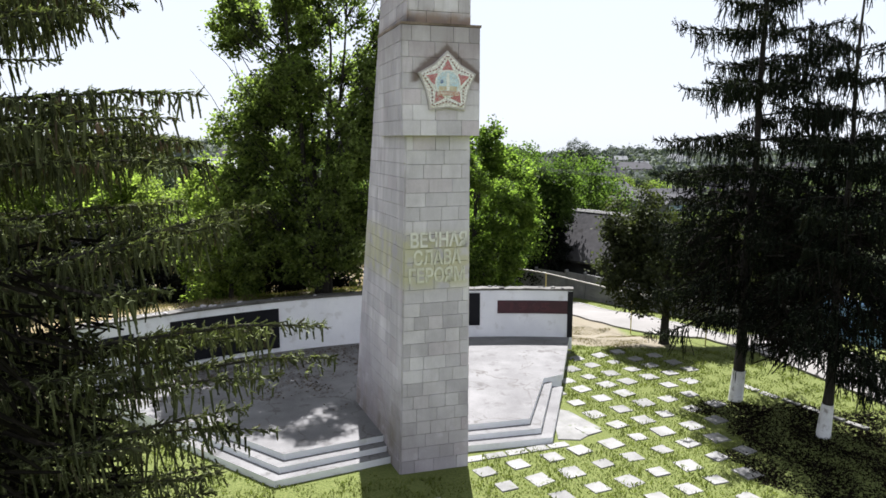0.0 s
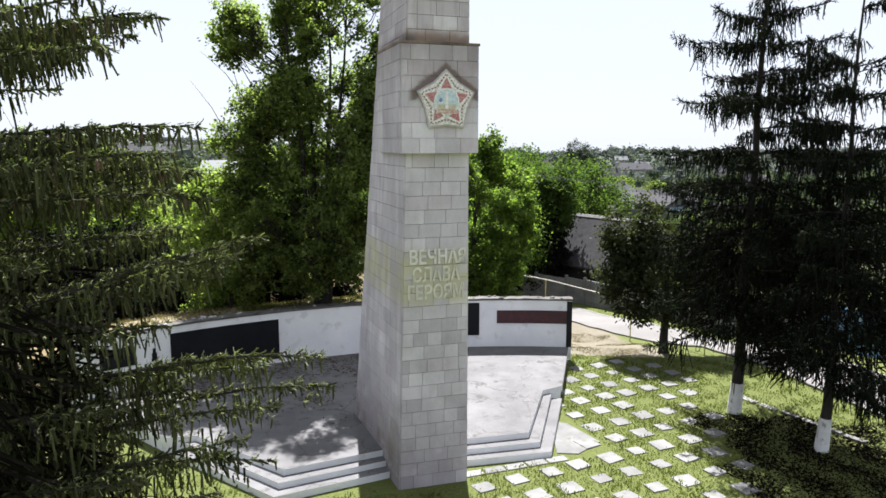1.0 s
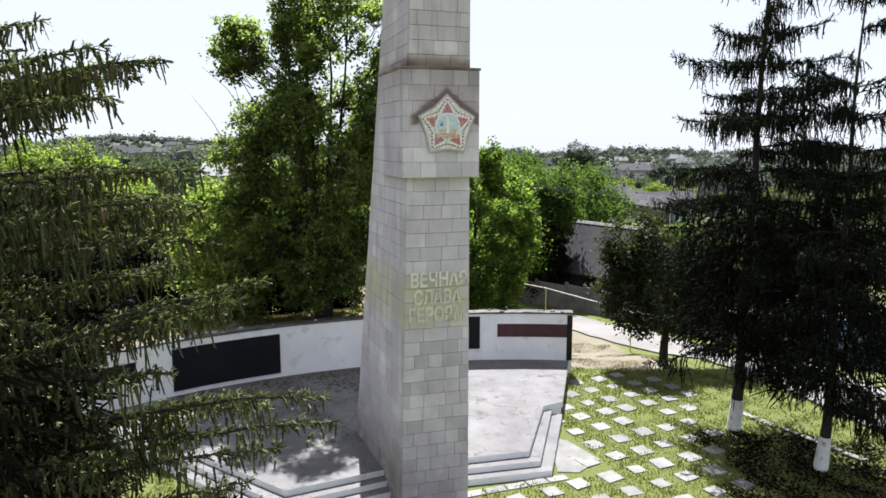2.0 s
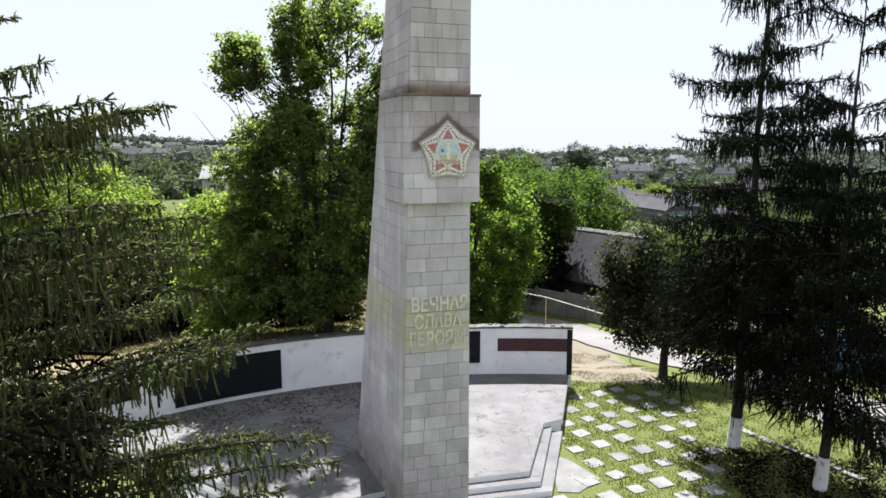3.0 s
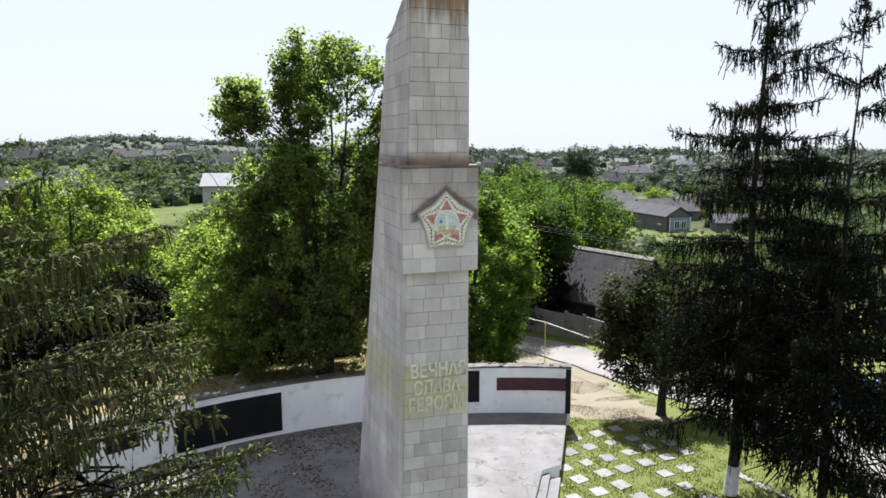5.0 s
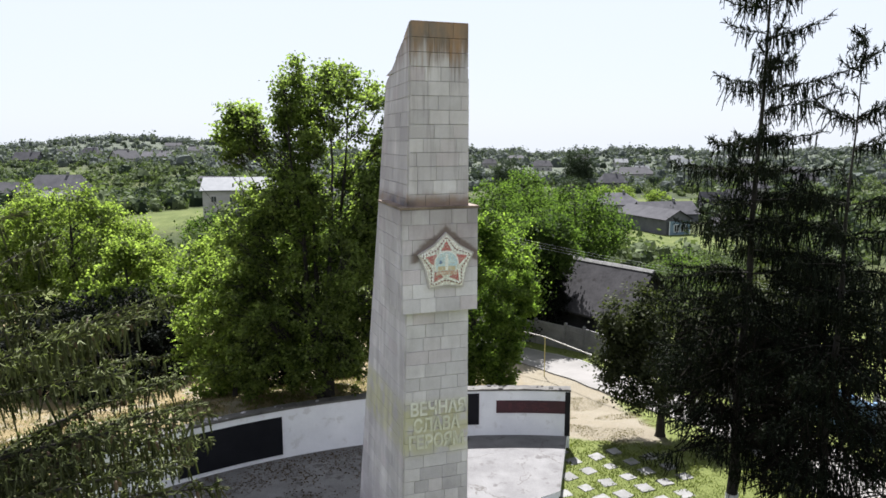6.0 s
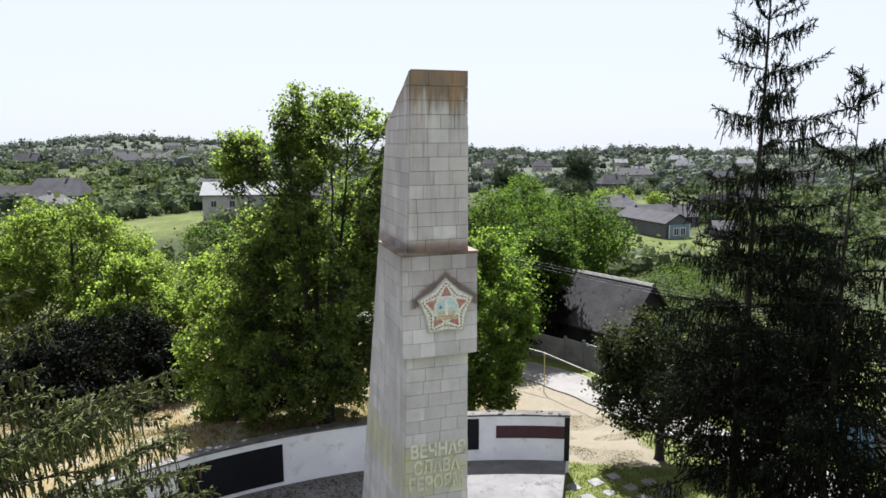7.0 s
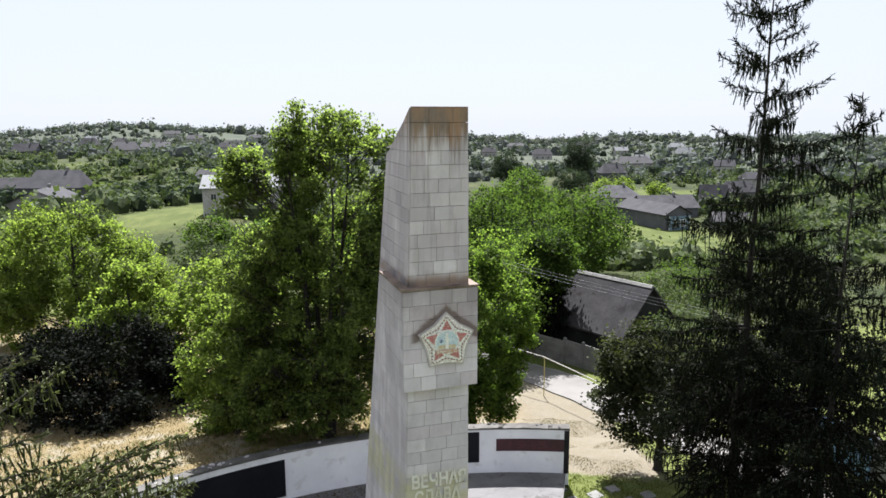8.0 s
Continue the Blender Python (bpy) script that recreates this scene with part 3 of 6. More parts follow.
def stele():
    top = thing("memorial_stele", -0.6, 18.5, 0, label="tall tapering limestone memorial stele with a mosaic star block", category="monument")
    inv = top.matrix_basis.inverted()
    rng = random.Random(11)

    def put(name, bm, m, label="", parent=top):
        bm.transform(inv)
        return part(name, bm, m, parent, label)

    bm = bmesh.new()
    zb = 13.85
    up = [stele_edges(TOP)[0], stele_edges(TOP)[1], stele_edges(zb)[2], stele_edges(zb)[3]]
    heart = Vector((-0.75, 18.75, 0))

    def inward(p, by=0.035):
        d = Vector((heart.x - p.x, heart.y - p.y, 0)).normalized()
        return p + d * by

    levels = [-0.15 + 13.95 * k / 14 for k in range(15)]
    rings = [[bm.verts.new(inward(p, 0.07)) for p in stele_edges(z)] for z in levels]
    rings.append([bm.verts.new(inward(p, 0.07) - Vector((0, 0, 0.05))) for p in up])
    for a, b in zip(rings, rings[1:]):
        for k in range(4):
            bm.faces.new((a[k], a[(k + 1) % 4], b[(k + 1) % 4], b[k]))
    bm.faces.new(rings[0][::-1]), bm.faces.new(rings[-1])
    bmesh.ops.recalc_face_normals(bm, faces=bm.faces)
    put("core", bm, MORTAR, "grey stone shaft with a slanting top")
    bm = bmesh.new()
    solid(bm, [inward(p, 0.01) - Vector((0, 0, 0.1)) for p in up] + [inward(p, -0.01) + Vector((0, 0, 0.015)) for p in up])
    bmesh.ops.recalc_face_normals(bm, faces=bm.faces)
    put("cap", bm, STONE, "slanting rust-stained capstone")
    edge = lambda k: (lambda z: stele_edges(z)[k])
    front = cladding(edge(0), edge(1), 0.0, 8.32, 0.333, rng) + cladding(edge(0), edge(1), 10.8, TOP - 0.02, 0.325, rng)
    for c in front:
        bm = bmesh.new()
        slab_solid(bm, c)
        put("slab", bm, STONE)
    bm = bmesh.new()
    cut = lambda u: zb + (TOP - zb) * u - 0.01
    for c in cladding(edge(3), edge(0), 0.0, TOP, 0.333, rng, (0.4, 0.85), cut, 0.03, 0.0035):
        slab_solid(bm, c)
    bmesh.ops.recalc_face_normals(bm, faces=bm.faces)
    tagged(put("side_cladding", bm, STONE, "coursed limestone slabs of the side"), kind="stuff")
    bm = bmesh.new()
    for c in cladding(edge(1), edge(2), 0.0, 13.8, 0.333, rng, (0.36, 0.75)) + cladding(edge(2), edge(3), 0.0, 13.8, 0.333, rng, (0.36, 0.75)):
        slab_solid(bm, c)
    bmesh.ops.recalc_face_normals(bm, faces=bm.faces)
    tagged(put("rear_cladding", bm, STONE, "coursed limestone slabs of the rear"), kind="stuff")

    # the projecting block that carries the star
    u = (stele_edges(9)[1] - stele_edges(9)[0]).normalized()
    n = Vector((u.y, -u.x, 0))
    back = (stele_edges(9)[3] - stele_edges(9)[0]).normalized()

    def block_edges(z):
        f0 = Vector((-0.925, 16.60, z))
        f1 = f0 + u * 1.88
        return f0, f1, f1 + back * 1.5, f0 + back * 2.35 + u * 0.03

    bm = bmesh.new()
    solid(bm, list(block_edges(8.32)) + list(block_edges(10.78)))
    bmesh.ops.recalc_face_normals(bm, faces=bm.faces)
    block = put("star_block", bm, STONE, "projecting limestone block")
    e = lambda k: (lambda z: block_edges(z)[k])
    for c in cladding(e(0), e(1), 8.32, 10.78, 0.351, rng, (0.36, 0.66)):
        bm = bmesh.new()
        slab_solid(bm, c)
        put("slab", bm, STONE, "", block)
    for c in cladding(e(3), e(0), 8.32, 10.78, 0.351, rng, (0.4, 0.7)):
        bm = bmesh.new()
        slab_solid(bm, c)
        put("slab", bm, STONE, "", block)
    bm = bmesh.new()
    lo, hi = block_edges(10.785), block_edges(10.84)
    solid(bm, [p + d for p, d in zip(lo, (n * 0.03 - u * 0.03, n * 0.03 + u * 0.03, u * 0.03, -u * 0.03))] + [p + d for p, d in zip(hi, (n * 0.03 - u * 0.03, n * 0.03 + u * 0.03, u * 0.03, -u * 0.03))])
    bmesh.ops.recalc_face_normals(bm, faces=bm.faces)
    put("ledge", bm, LEDGE, "rain-stained dark ledge", block)

    # the star, in the block's front plane: x along u, z up, out along n
    mid = block_edges(9.5)[0] + u * 1.06 + n * 0.03
    frame_m = inv @ Matrix(((u.x, 0, n.x, mid.x), (u.y, 0, n.y, mid.y), (0, 1, 0, 9.5), (0, 0, 0, 1)))

    def flat(name, outline, d0, d1, m, parent, label=""):
        bm = bmesh.new()
        lo, hi = [bm.verts.new((x, y, d0)) for x, y in outline], [bm.verts.new((x, y, d1)) for x, y in outline]
        bm.faces.new(hi), bm.faces.new(lo[::-1])
        k = len(outline)
        for i in range(k):
            bm.faces.new((lo[i], lo[(i + 1) % k], hi[(i + 1) % k], hi[i]))
        bmesh.ops.recalc_face_normals(bm, faces=bm.faces)
        bm.transform(frame_m)
        return part(name, bm, m, parent, label)

    def ring(r, n, start=90, rr=None):
        return [((r if i % 2 == 0 or rr is None else rr) * math.cos(radians(start + i * 360 / n)), (r if i % 2 == 0 or rr is None else rr) * math.sin(radians(start + i * 360 / n))) for i in range(n)]

    star = flat("star_emblem", ring(0.74, 10, 90, 0.545), -0.03, 0.05, RIM, top, "mosaic star in red, white and blue on a grey rim")
    flat("ray_field", ring(0.69, 10, 90, 0.51), 0.05, 0.056, MOSAIC, star, "white and speckled mosaic rays")
    for k in range(5):
        a = radians(90 + 72 * k)
        ax, px = (math.cos(a), math.sin(a)), (-math.sin(a), math.cos(a))
        tri = lambda r0, r1, w: [(ax[0] * r0 + px[0] * w, ax[1] * r0 + px[1] * w), (ax[0] * r1, ax[1] * r1), (ax[0] * r0 - px[0] * w, ax[1] * r0 - px[1] * w)]
        arm = flat("arm", tri(0.27, 0.67, 0.22)[::-1], 0.056, 0.068, WHITE_TESSERAE, star, "white mosaic star arm")
        flat("red_field", tri(0.3, 0.55, 0.135)[::-1], 0.068, 0.074, RED_TESSERAE, arm, "red mosaic field")
    for k in range(5):
        a0, a1 = radians(90 + 72 * k), radians(90 + 72 * k + 36)
        p0, p1, p2 = (0.63 * math.cos(a0), 0.63 * math.sin(a0)), (0.4 * math.cos(a1), 0.4 * math.sin(a1)), (0.63 * math.cos(a0 + radians(72)), 0.63 * math.sin(a0 + radians(72)))
        for u, v in ((p0, p1), (p1, p2)):
            for i in range(5):
                f = (i + 0.5) / 5
                cx, cy = u[0] + (v[0] - u[0]) * f, u[1] + (v[1] - u[1]) * f
                flat("bead", [(cx + 0.017 * math.cos(q * 1.047), cy + 0.017 * math.sin(q * 1.047)) for q in range(6)], 0.05, 0.082, BEAD, star)
    disc = flat("disc", ring(0.31, 28), 0.07, 0.082, WHITE_TESSERAE, star, "round white and blue mosaic centre")
    flat("sky_field", ring(0.275, 24), 0.082, 0.087, BLUE_TESSERAE, disc, "pale blue mosaic field")
    flat("tower_figure", [(-0.035, -0.16), (0.04, -0.16), (0.04, 0.05), (0.055, 0.05), (0.02, 0.22), (0.0, 0.25), (-0.02, 0.22), (-0.05, 0.05), (-0.035, 0.05)], 0.087, 0.093, WHITE_TESSERAE, disc, "pale mosaic tower shape")
    flat("wall_figure", [(-0.22, -0.16), (0.22, -0.16), (0.22, -0.06), (-0.22, -0.06)], 0.087, 0.091, OCHRE_TESSERAE, disc, "ochre mosaic wall shape")
    flat("banner", [(-0.27, -0.27), (0.27, -0.27), (0.24, -0.17), (-0.24, -0.17)], 0.087, 0.095, RUST_TESSERAE, disc, "rust-coloured mosaic ribbon")
    flat("dark_dot", [(0.045 * math.cos(i * 0.7) - 0.15, 0.045 * math.sin(i * 0.7) + 0.04) for i in range(9)], 0.087, 0.092, NAVY_TESSERAE, disc, "dark blue mosaic spot")

    # the inscription
    uf = (stele_edges(5)[1] - stele_edges(5)[0]).normalized()
    nf = Vector((uf.y, -uf.x, 0))
    for body, z, off, wide in (("ВЕЧНАЯ", 5.7, 0.14, 1.42), ("СЛАВА", 5.27, 0.22, 1.2), ("ГЕРОЯМ", 4.84, 0.11, 1.42)):
        me = text_mesh(body, 0.47, 0.012, "inscription")
        me.materials.append(LETTER if body == "ВЕЧНАЯ" else FADED_LETTER)
        xs = [v.co.x for v in me.vertices]
        at = stele_edges(z)[0] + uf * off + nf * 0.034
        m = Matrix(((uf.x, 0, nf.x, at.x), (uf.y, 0, nf.y, at.y), (0, 1, 0, z), (0, 0, 0, 1)))
        ob = new("inscription", me)
        ob.parent = top
        ob.matrix_basis = inv @ m @ Matrix.Diagonal((wide / (max(xs) - min(xs)), 1, 1, 1)) @ pose(-min(xs), 0, 0)
        tagged(ob, "worn off-white raised letters")


LEDGE = surface("stained_ledge", (0.06, 0.042, 0.032), (0.26, 0.2, 0.16), 1.4, 0.9, 0.3, 25)
RIM = surface("star_rim", (0.3, 0.27, 0.265), (0.52, 0.48, 0.5), 3.0, 0.9, 0.3, 25)


def tesserae(name, a, b, size=26.0):
    """Small mosaic pieces with dark joints."""
    m, nt, bs = blank(name)
    where = node(nt, "ShaderNodeNewGeometry").outputs["Position"]
    v = node(nt, "ShaderNodeTexVoronoi", Vector=where, Scale=size)
    d = node(nt, "ShaderNodeTexVoronoi", (("feature", "DISTANCE_TO_EDGE"),), Vector=where, Scale=size)
    r = node(nt, "ShaderNodeSeparateColor", Color=v.outputs["Color"]).outputs[0]
    col = ramp(nt, r, [(0.3, a), (0.75, b)])
    col = mixed(nt, "MIX", band(nt, d.outputs[0], 0.1, 0.04), col, (0.42, 0.4, 0.38))
    nt.links.new(col, bs.inputs["Base Color"])
    bs.inputs["Roughness"].default_value = 0.35
    return m


BEAD = surface("dark_red_bead", (0.1, 0.02, 0.025), (0.22, 0.04, 0.045), 6.0, 0.4, 0.1, 40)
MOSAIC = tesserae("speckled_mosaic", (0.84, 0.83, 0.82), (0.66, 0.58, 0.56))
WHITE_TESSERAE = tesserae("white_mosaic", (0.86, 0.86, 0.85), (0.76, 0.76, 0.76))
RED_TESSERAE = tesserae("red_mosaic", (0.46, 0.045, 0.06), (0.34, 0.035, 0.05))
BLUE_TESSERAE = tesserae("blue_mosaic", (0.42, 0.6, 0.74), (0.6, 0.72, 0.78))
OCHRE_TESSERAE = tesserae("ochre_mosaic", (0.5, 0.38, 0.2), (0.62, 0.55, 0.36))
RUST_TESSERAE = tesserae("rust_mosaic", (0.45, 0.22, 0.14), (0.66, 0.56, 0.48))
NAVY_TESSERAE = tesserae("navy_mosaic", (0.05, 0.12, 0.3), (0.1, 0.2, 0.4))
FADED_LETTER = surface("worn_letter_paint", (0.46, 0.45, 0.37), (0.7, 0.69, 0.6), 2.6, 0.85, 0.2, 30, spots=(0.47, 0.45, 0.34))
LETTER = surface("letter_paint", (0.52, 0.505, 0.46), (0.74, 0.73, 0.68), 2.2, 0.8, 0.2, 30, spots=(0.48, 0.455, 0.42))
stele()


# ---- lawn slabs, lane, kerbs ----
def lawn_slabs():
    ox, oy = 5.93, 22.55
    d1, d2 = (0.42, -0.87), (0.87, 0.42)
    rng = random.Random(5)
    lawn = thing("slab_lawn", ox, oy, 0, label="square paving slabs set apart in the grass", category="paving", kind="structure")
    shapes = []
    for k in range(4):
        bm = bmesh.new()
        h = 0.235 + 0.02 * k
        solid(bm, [(-h, -h, -0.06), (h, -h, -0.06), (h, h, -0.06), (-h, h, -0.06)] + [(sx * (h - 0.02) + rng.uniform(-0.012, 0.012), sy * (h - 0.02) + rng.uniform(-0.012, 0.012), 0.035) for sx, sy in ((-1, -1), (1, -1), (1, 1), (-1, 1))])
        me = bpy.data.meshes.new("paver")
        bm.to_mesh(me)
        bm.free()
        me.materials.append(PAVER)
        shapes.append(me)
    turn = math.degrees(math.atan2(d2[1], d2[0]))
    for i in range(-6, 12):
        for j in range(-9, 8):
            x, y = ox + i * d1[0] + j * d2[0], oy + i * d1[1] + j * d2[1]
            a, b = (x - CX) * A[0] + (y - CY) * A[1], (x - CX) * B[0] + (y - CY) * B[1]
            right_of = b > max(5.0 + 0.66 * (a - 12.6), 4.5) if a > 9.3 else True
            if not right_of or y > 27.6 or y < 12.5 or x > 9.0 + (26.7 - y) * 0.27 or x > 7.7 + (y - 16.0) * 0.17 or (x < 1.0 and y > 15.9) or x < -5:
                continue
            if rng.random() < 0.05:
                continue
            ob = new("paver", rng.choice(shapes))
            ob.parent = lawn
            ob.matrix_basis = pose(x - ox + rng.uniform(-0.06, 0.06), y - oy + rng.uniform(-0.06, 0.06), rng.uniform(-0.02, 0.004), rng.uniform(-1.6, 1.6), rng.uniform(-1.6, 1.6), turn + rng.uniform(-7, 7))


def strip(name, line, left, right, lift, material, label="", category="", thick=0.0, seg=6):
    """A band along a line on the ground, from left to right of it in metres; with thickness it is a bar."""
    pts = []
    for (x0, y0), (x1, y1) in zip(line, line[1:]):
        for k in range(seg):
            pts.append((x0 + (x1 - x0) * k / seg, y0 + (y1 - y0) * k / seg))
    pts.append(line[-1])
    bm = bmesh.new()
    rows = []
    for i, (x, y) in enumerate(pts):
        q, p = pts[min(i + 1, len(pts) - 1)], pts[max(i - 1, 0)]
        d = Vector((q[0] - p[0], q[1] - p[1])).normalized()
        n = Vector((d.y, -d.x))
        ring = []
        for off, dz in ((left, 0), (right, 0)) if not thick else ((left, -0.3), (left, thick), (right, thick), (right, -0.3)):
            px, py = x + n.x * off, y + n.y * off
            ring.append(bm.verts.new((px, py, float(ground_z(px, py)) + lift + dz)))
        rows.append(ring)
    for a, b in zip(rows, rows[1:]):
        k = len(a)
        for i in range(k if thick else k - 1):
            bm.faces.new((a[i], b[i], b[(i + 1) % k], a[(i + 1) % k]))
    bmesh.ops.recalc_face_normals(bm, faces=bm.faces)
    return tagged(part(name, bm, material), label, category, kind="structure")


lawn_slabs()


def step_apron(name, outline, label):
    bm = bmesh.new()
    prism(bm, outline, -0.08, 0.03)
    bmesh.ops.bevel(bm, geom=[e for e in bm.edges if abs(e.verts[0].co.z - e.verts[1].co.z) < 0.01 and e.verts[0].co.z > 0], offset=0.012, segments=1, affect="EDGES")
    tagged(part(name, bm, PAVER), label, "paving", kind="structure")


step_apron("corner_slab", [plan(9.6, 4.55), plan(10.1, 5.55), plan(11.6, 5.35), plan(12.1, 4.85), plan(11.2, 4.6), plan(9.85, 4.0)], "large worn concrete slab beside the steps")
for k in range(5):
    step_apron("edge_slab", [plan(9.36, 1.05 + 0.62 * k), plan(9.36, 1.62 + 0.62 * k), plan(9.66, 1.62 + 0.62 * k), plan(9.66, 1.05 + 0.62 * k)], "narrow concrete slab along the lowest step")
strip("road", LANE, -1.75, 1.75, 0.0, ASPHALT, label="pale dusty village lane", category="road", thick=0.085)
strip("kerb", LANE[:11], -1.93, -1.77, 0.0, KERB, label="low concrete kerb along the lane", category="kerb", thick=0.1)


def garden_kerb():
    """Old kerb stones, tilted and sunk, with gaps."""
    line = [Vector(p) for p in ((9.75, 24.1), (11.2, 21.45), (12.2, 19.55), (13.9, 16.2))]
    kerb = thing("garden_kerb", 9.75, 24.1, 0, label="old sunken concrete kerb stones beside the slab lawn", category="kerb", kind="structure")
    rng = random.Random(14)
    for p, q in zip(line, line[1:]):
        d = q - p
        n = round(d.length / 0.75)
        for k in range(n):
            if rng.random() < 0.14:
                continue
            c = p + d * ((k + 0.5) / n) - line[0]
            bm = bmesh.new()
            l, w = d.length / n / 2 - rng.uniform(0.015, 0.08), rng.uniform(0.1, 0.15)
            solid(bm, [(-l, -w, -0.2), (l, -w, -0.2), (l, w, -0.2), (-l, w, -0.2), (-l + 0.02, -w + 0.02, 0.05), (l - 0.02, -w + 0.02, 0.05), (l - 0.02, w - 0.02, 0.05), (-l + 0.02, w - 0.02, 0.05)])
            ob = part("kerb_stone", bm, OLD_KERB, kerb)
            ob.matrix_basis = pose(c.x + rng.uniform(-0.03, 0.03), c.y, rng.uniform(-0.03, 0.02), rng.uniform(-5, 5), rng.uniform(-2, 2), math.degrees(math.atan2(d.y, d.x)) + rng.uniform(-3, 3))


OLD_KERB = surface("mossy_kerb", (0.09, 0.088, 0.08), (0.22, 0.215, 0.2), 2.0, 0.9, 0.4, 18, each="object", spread=0.2, spots=(0.06, 0.066, 0.036))
garden_kerb()


# ---- trees ----
def leafy_tree(name, x, y, height, trunk_r, lobes, leaf_mat, label, seed, leaf=0.13, dense=1.0, spread=0.3, per=26, group="", z0=None, stems=1, bare=None):
    """A broad-leaved tree: tapered stems, limbs to each lobe of the crown, twigs, and leaves in loose clumps.
    lobes: (dx, dy, z, radius, half height) in metres from the foot."""
    rng, rnd = np.random.default_rng(seed), random.Random(seed)
    z0 = float(ground_z(x, y)) if z0 is None else z0
    tree = thing(name, x, y, z0 - 0.05, label=label, category="tree", group=group)
    bm = bmesh.new()
    tips = []
    for s in range(stems):
        a = s * math.tau / max(stems, 1) + 0.5
        lean = 0.0 if stems == 1 else 0.09
        foot = Vector((trunk_r * 0.9 * math.cos(a), trunk_r * 0.9 * math.sin(a), 0)) if stems > 1 else Vector()
        line = [foot + Vector((lean * height * f * math.cos(a) + rnd.uniform(-0.1, 0.1) * f * 2, lean * height * f * math.sin(a) + rnd.uniform(-0.1, 0.1) * f * 2, height * f)) for f in (0, 0.03, 0.12, 0.3, 0.5, 0.7, 0.93)]
        r = trunk_r / (1 if stems == 1 else 1.5)
        tube(bm, line, [r * k for k in (1.35, 1.05, 0.9, 0.72, 0.5, 0.3, 0.06)], 8)
        tips.append(line)
    points, looks = [], []
    for dx, dy, zc, rr, hh in lobes:
        line = min(tips, key=lambda l: (l[4].xy - Vector((dx, dy))).length)
        at = max(0.12, min(0.8, (zc - 0.45 * math.hypot(dx, dy) - 0.5) / height))
        k = at * 6
        base = next(line[i].lerp(line[i + 1], (at * height - line[i].z) / max(line[i + 1].z - line[i].z, 1e-3)) for i in range(len(line) - 1) if line[i + 1].z >= at * height or i == len(line) - 2)
        end = Vector((dx, dy, zc + hh * 0.5))
        mid = base.lerp(end, 0.5) + Vector((rnd.uniform(-0.2, 0.2), rnd.uniform(-0.2, 0.2), -0.15))
        if len(lobes) < 30 or len(points) % 4 == 0:
            tube(bm, [base, mid, end], [trunk_r * 0.17, trunk_r * 0.1, 0.01], 6)
        n = max(6, int(dense * 6.0 * (rr * rr + 2 * rr * hh) / 0.9))
        u = unit(rng.normal(size=(n, 3)))
        rad = rng.uniform(0.3, 1.0, n) ** 0.4 * rng.uniform(0.85, 1.15, n)
        c = np.array([dx, dy, zc]) + u * rad[:, None] * np.array([rr, rr, hh])
        wob = np.sin(c[:, 0] * 2.1 + seed) * np.sin(c[:, 1] * 2.3 + 1) * np.sin(c[:, 2] * 1.9 + 2 * seed)
        c, u = c[wob > -0.42], u[wob > -0.42]
        points.append(c)
        looks.append(unit(u * 0.45 + np.array([0, 0.25, 0.8]) + rng.normal(size=u.shape) * 0.2))
        for q in c[:: max(1, len(c) // 10)]:
            tube(bm, [mid.lerp(end, rnd.uniform(0.1, 0.8)), Vector(q)], [0.02, 0.005], 4)
    if bare:
        for p in bare:
            tube(bm, [Vector(q) for q in p], [0.024 - 0.019 * i / (len(p) - 1) for i in range(len(p))], 5)
    part("trunk", bm, BARK, tree, "dark furrowed trunk and limbs")
    c = np.concatenate(points)
    n = len(c) * per
    tuft = spread * rng.uniform(0.6, 1.25, (len(c), 1, 1))
    at = (c[:, None] + rng.normal(size=(len(c), per, 3)) * tuft * np.array([1, 1, 0.75])).reshape(-1, 3)
    way = rng.normal(size=(n, 3)) + np.array([0, 0, -0.45])
    size = leaf * rng.uniform(0.7, 1.3, n)
    face = np.repeat(np.concatenate(looks), per, 0) + rng.normal(size=(n, 3)) * 0.32
    quads("crown", blades(at, way, size, size * 0.8, rng, face), leaf_mat, tree, "crown of many small leaves")
    return tree


def cords(at, way, length, width, rng):
    """Blunt hanging cords of needles."""
    way = unit(way)
    side = unit(np.cross(way, rng.normal(size=way.shape))) * width / 2
    end = at + way * np.asarray(length)[:, None]
    return np.stack([at - side * 0.7, at + side * 0.7, end + side * 0.45, end - side * 0.45], axis=1)


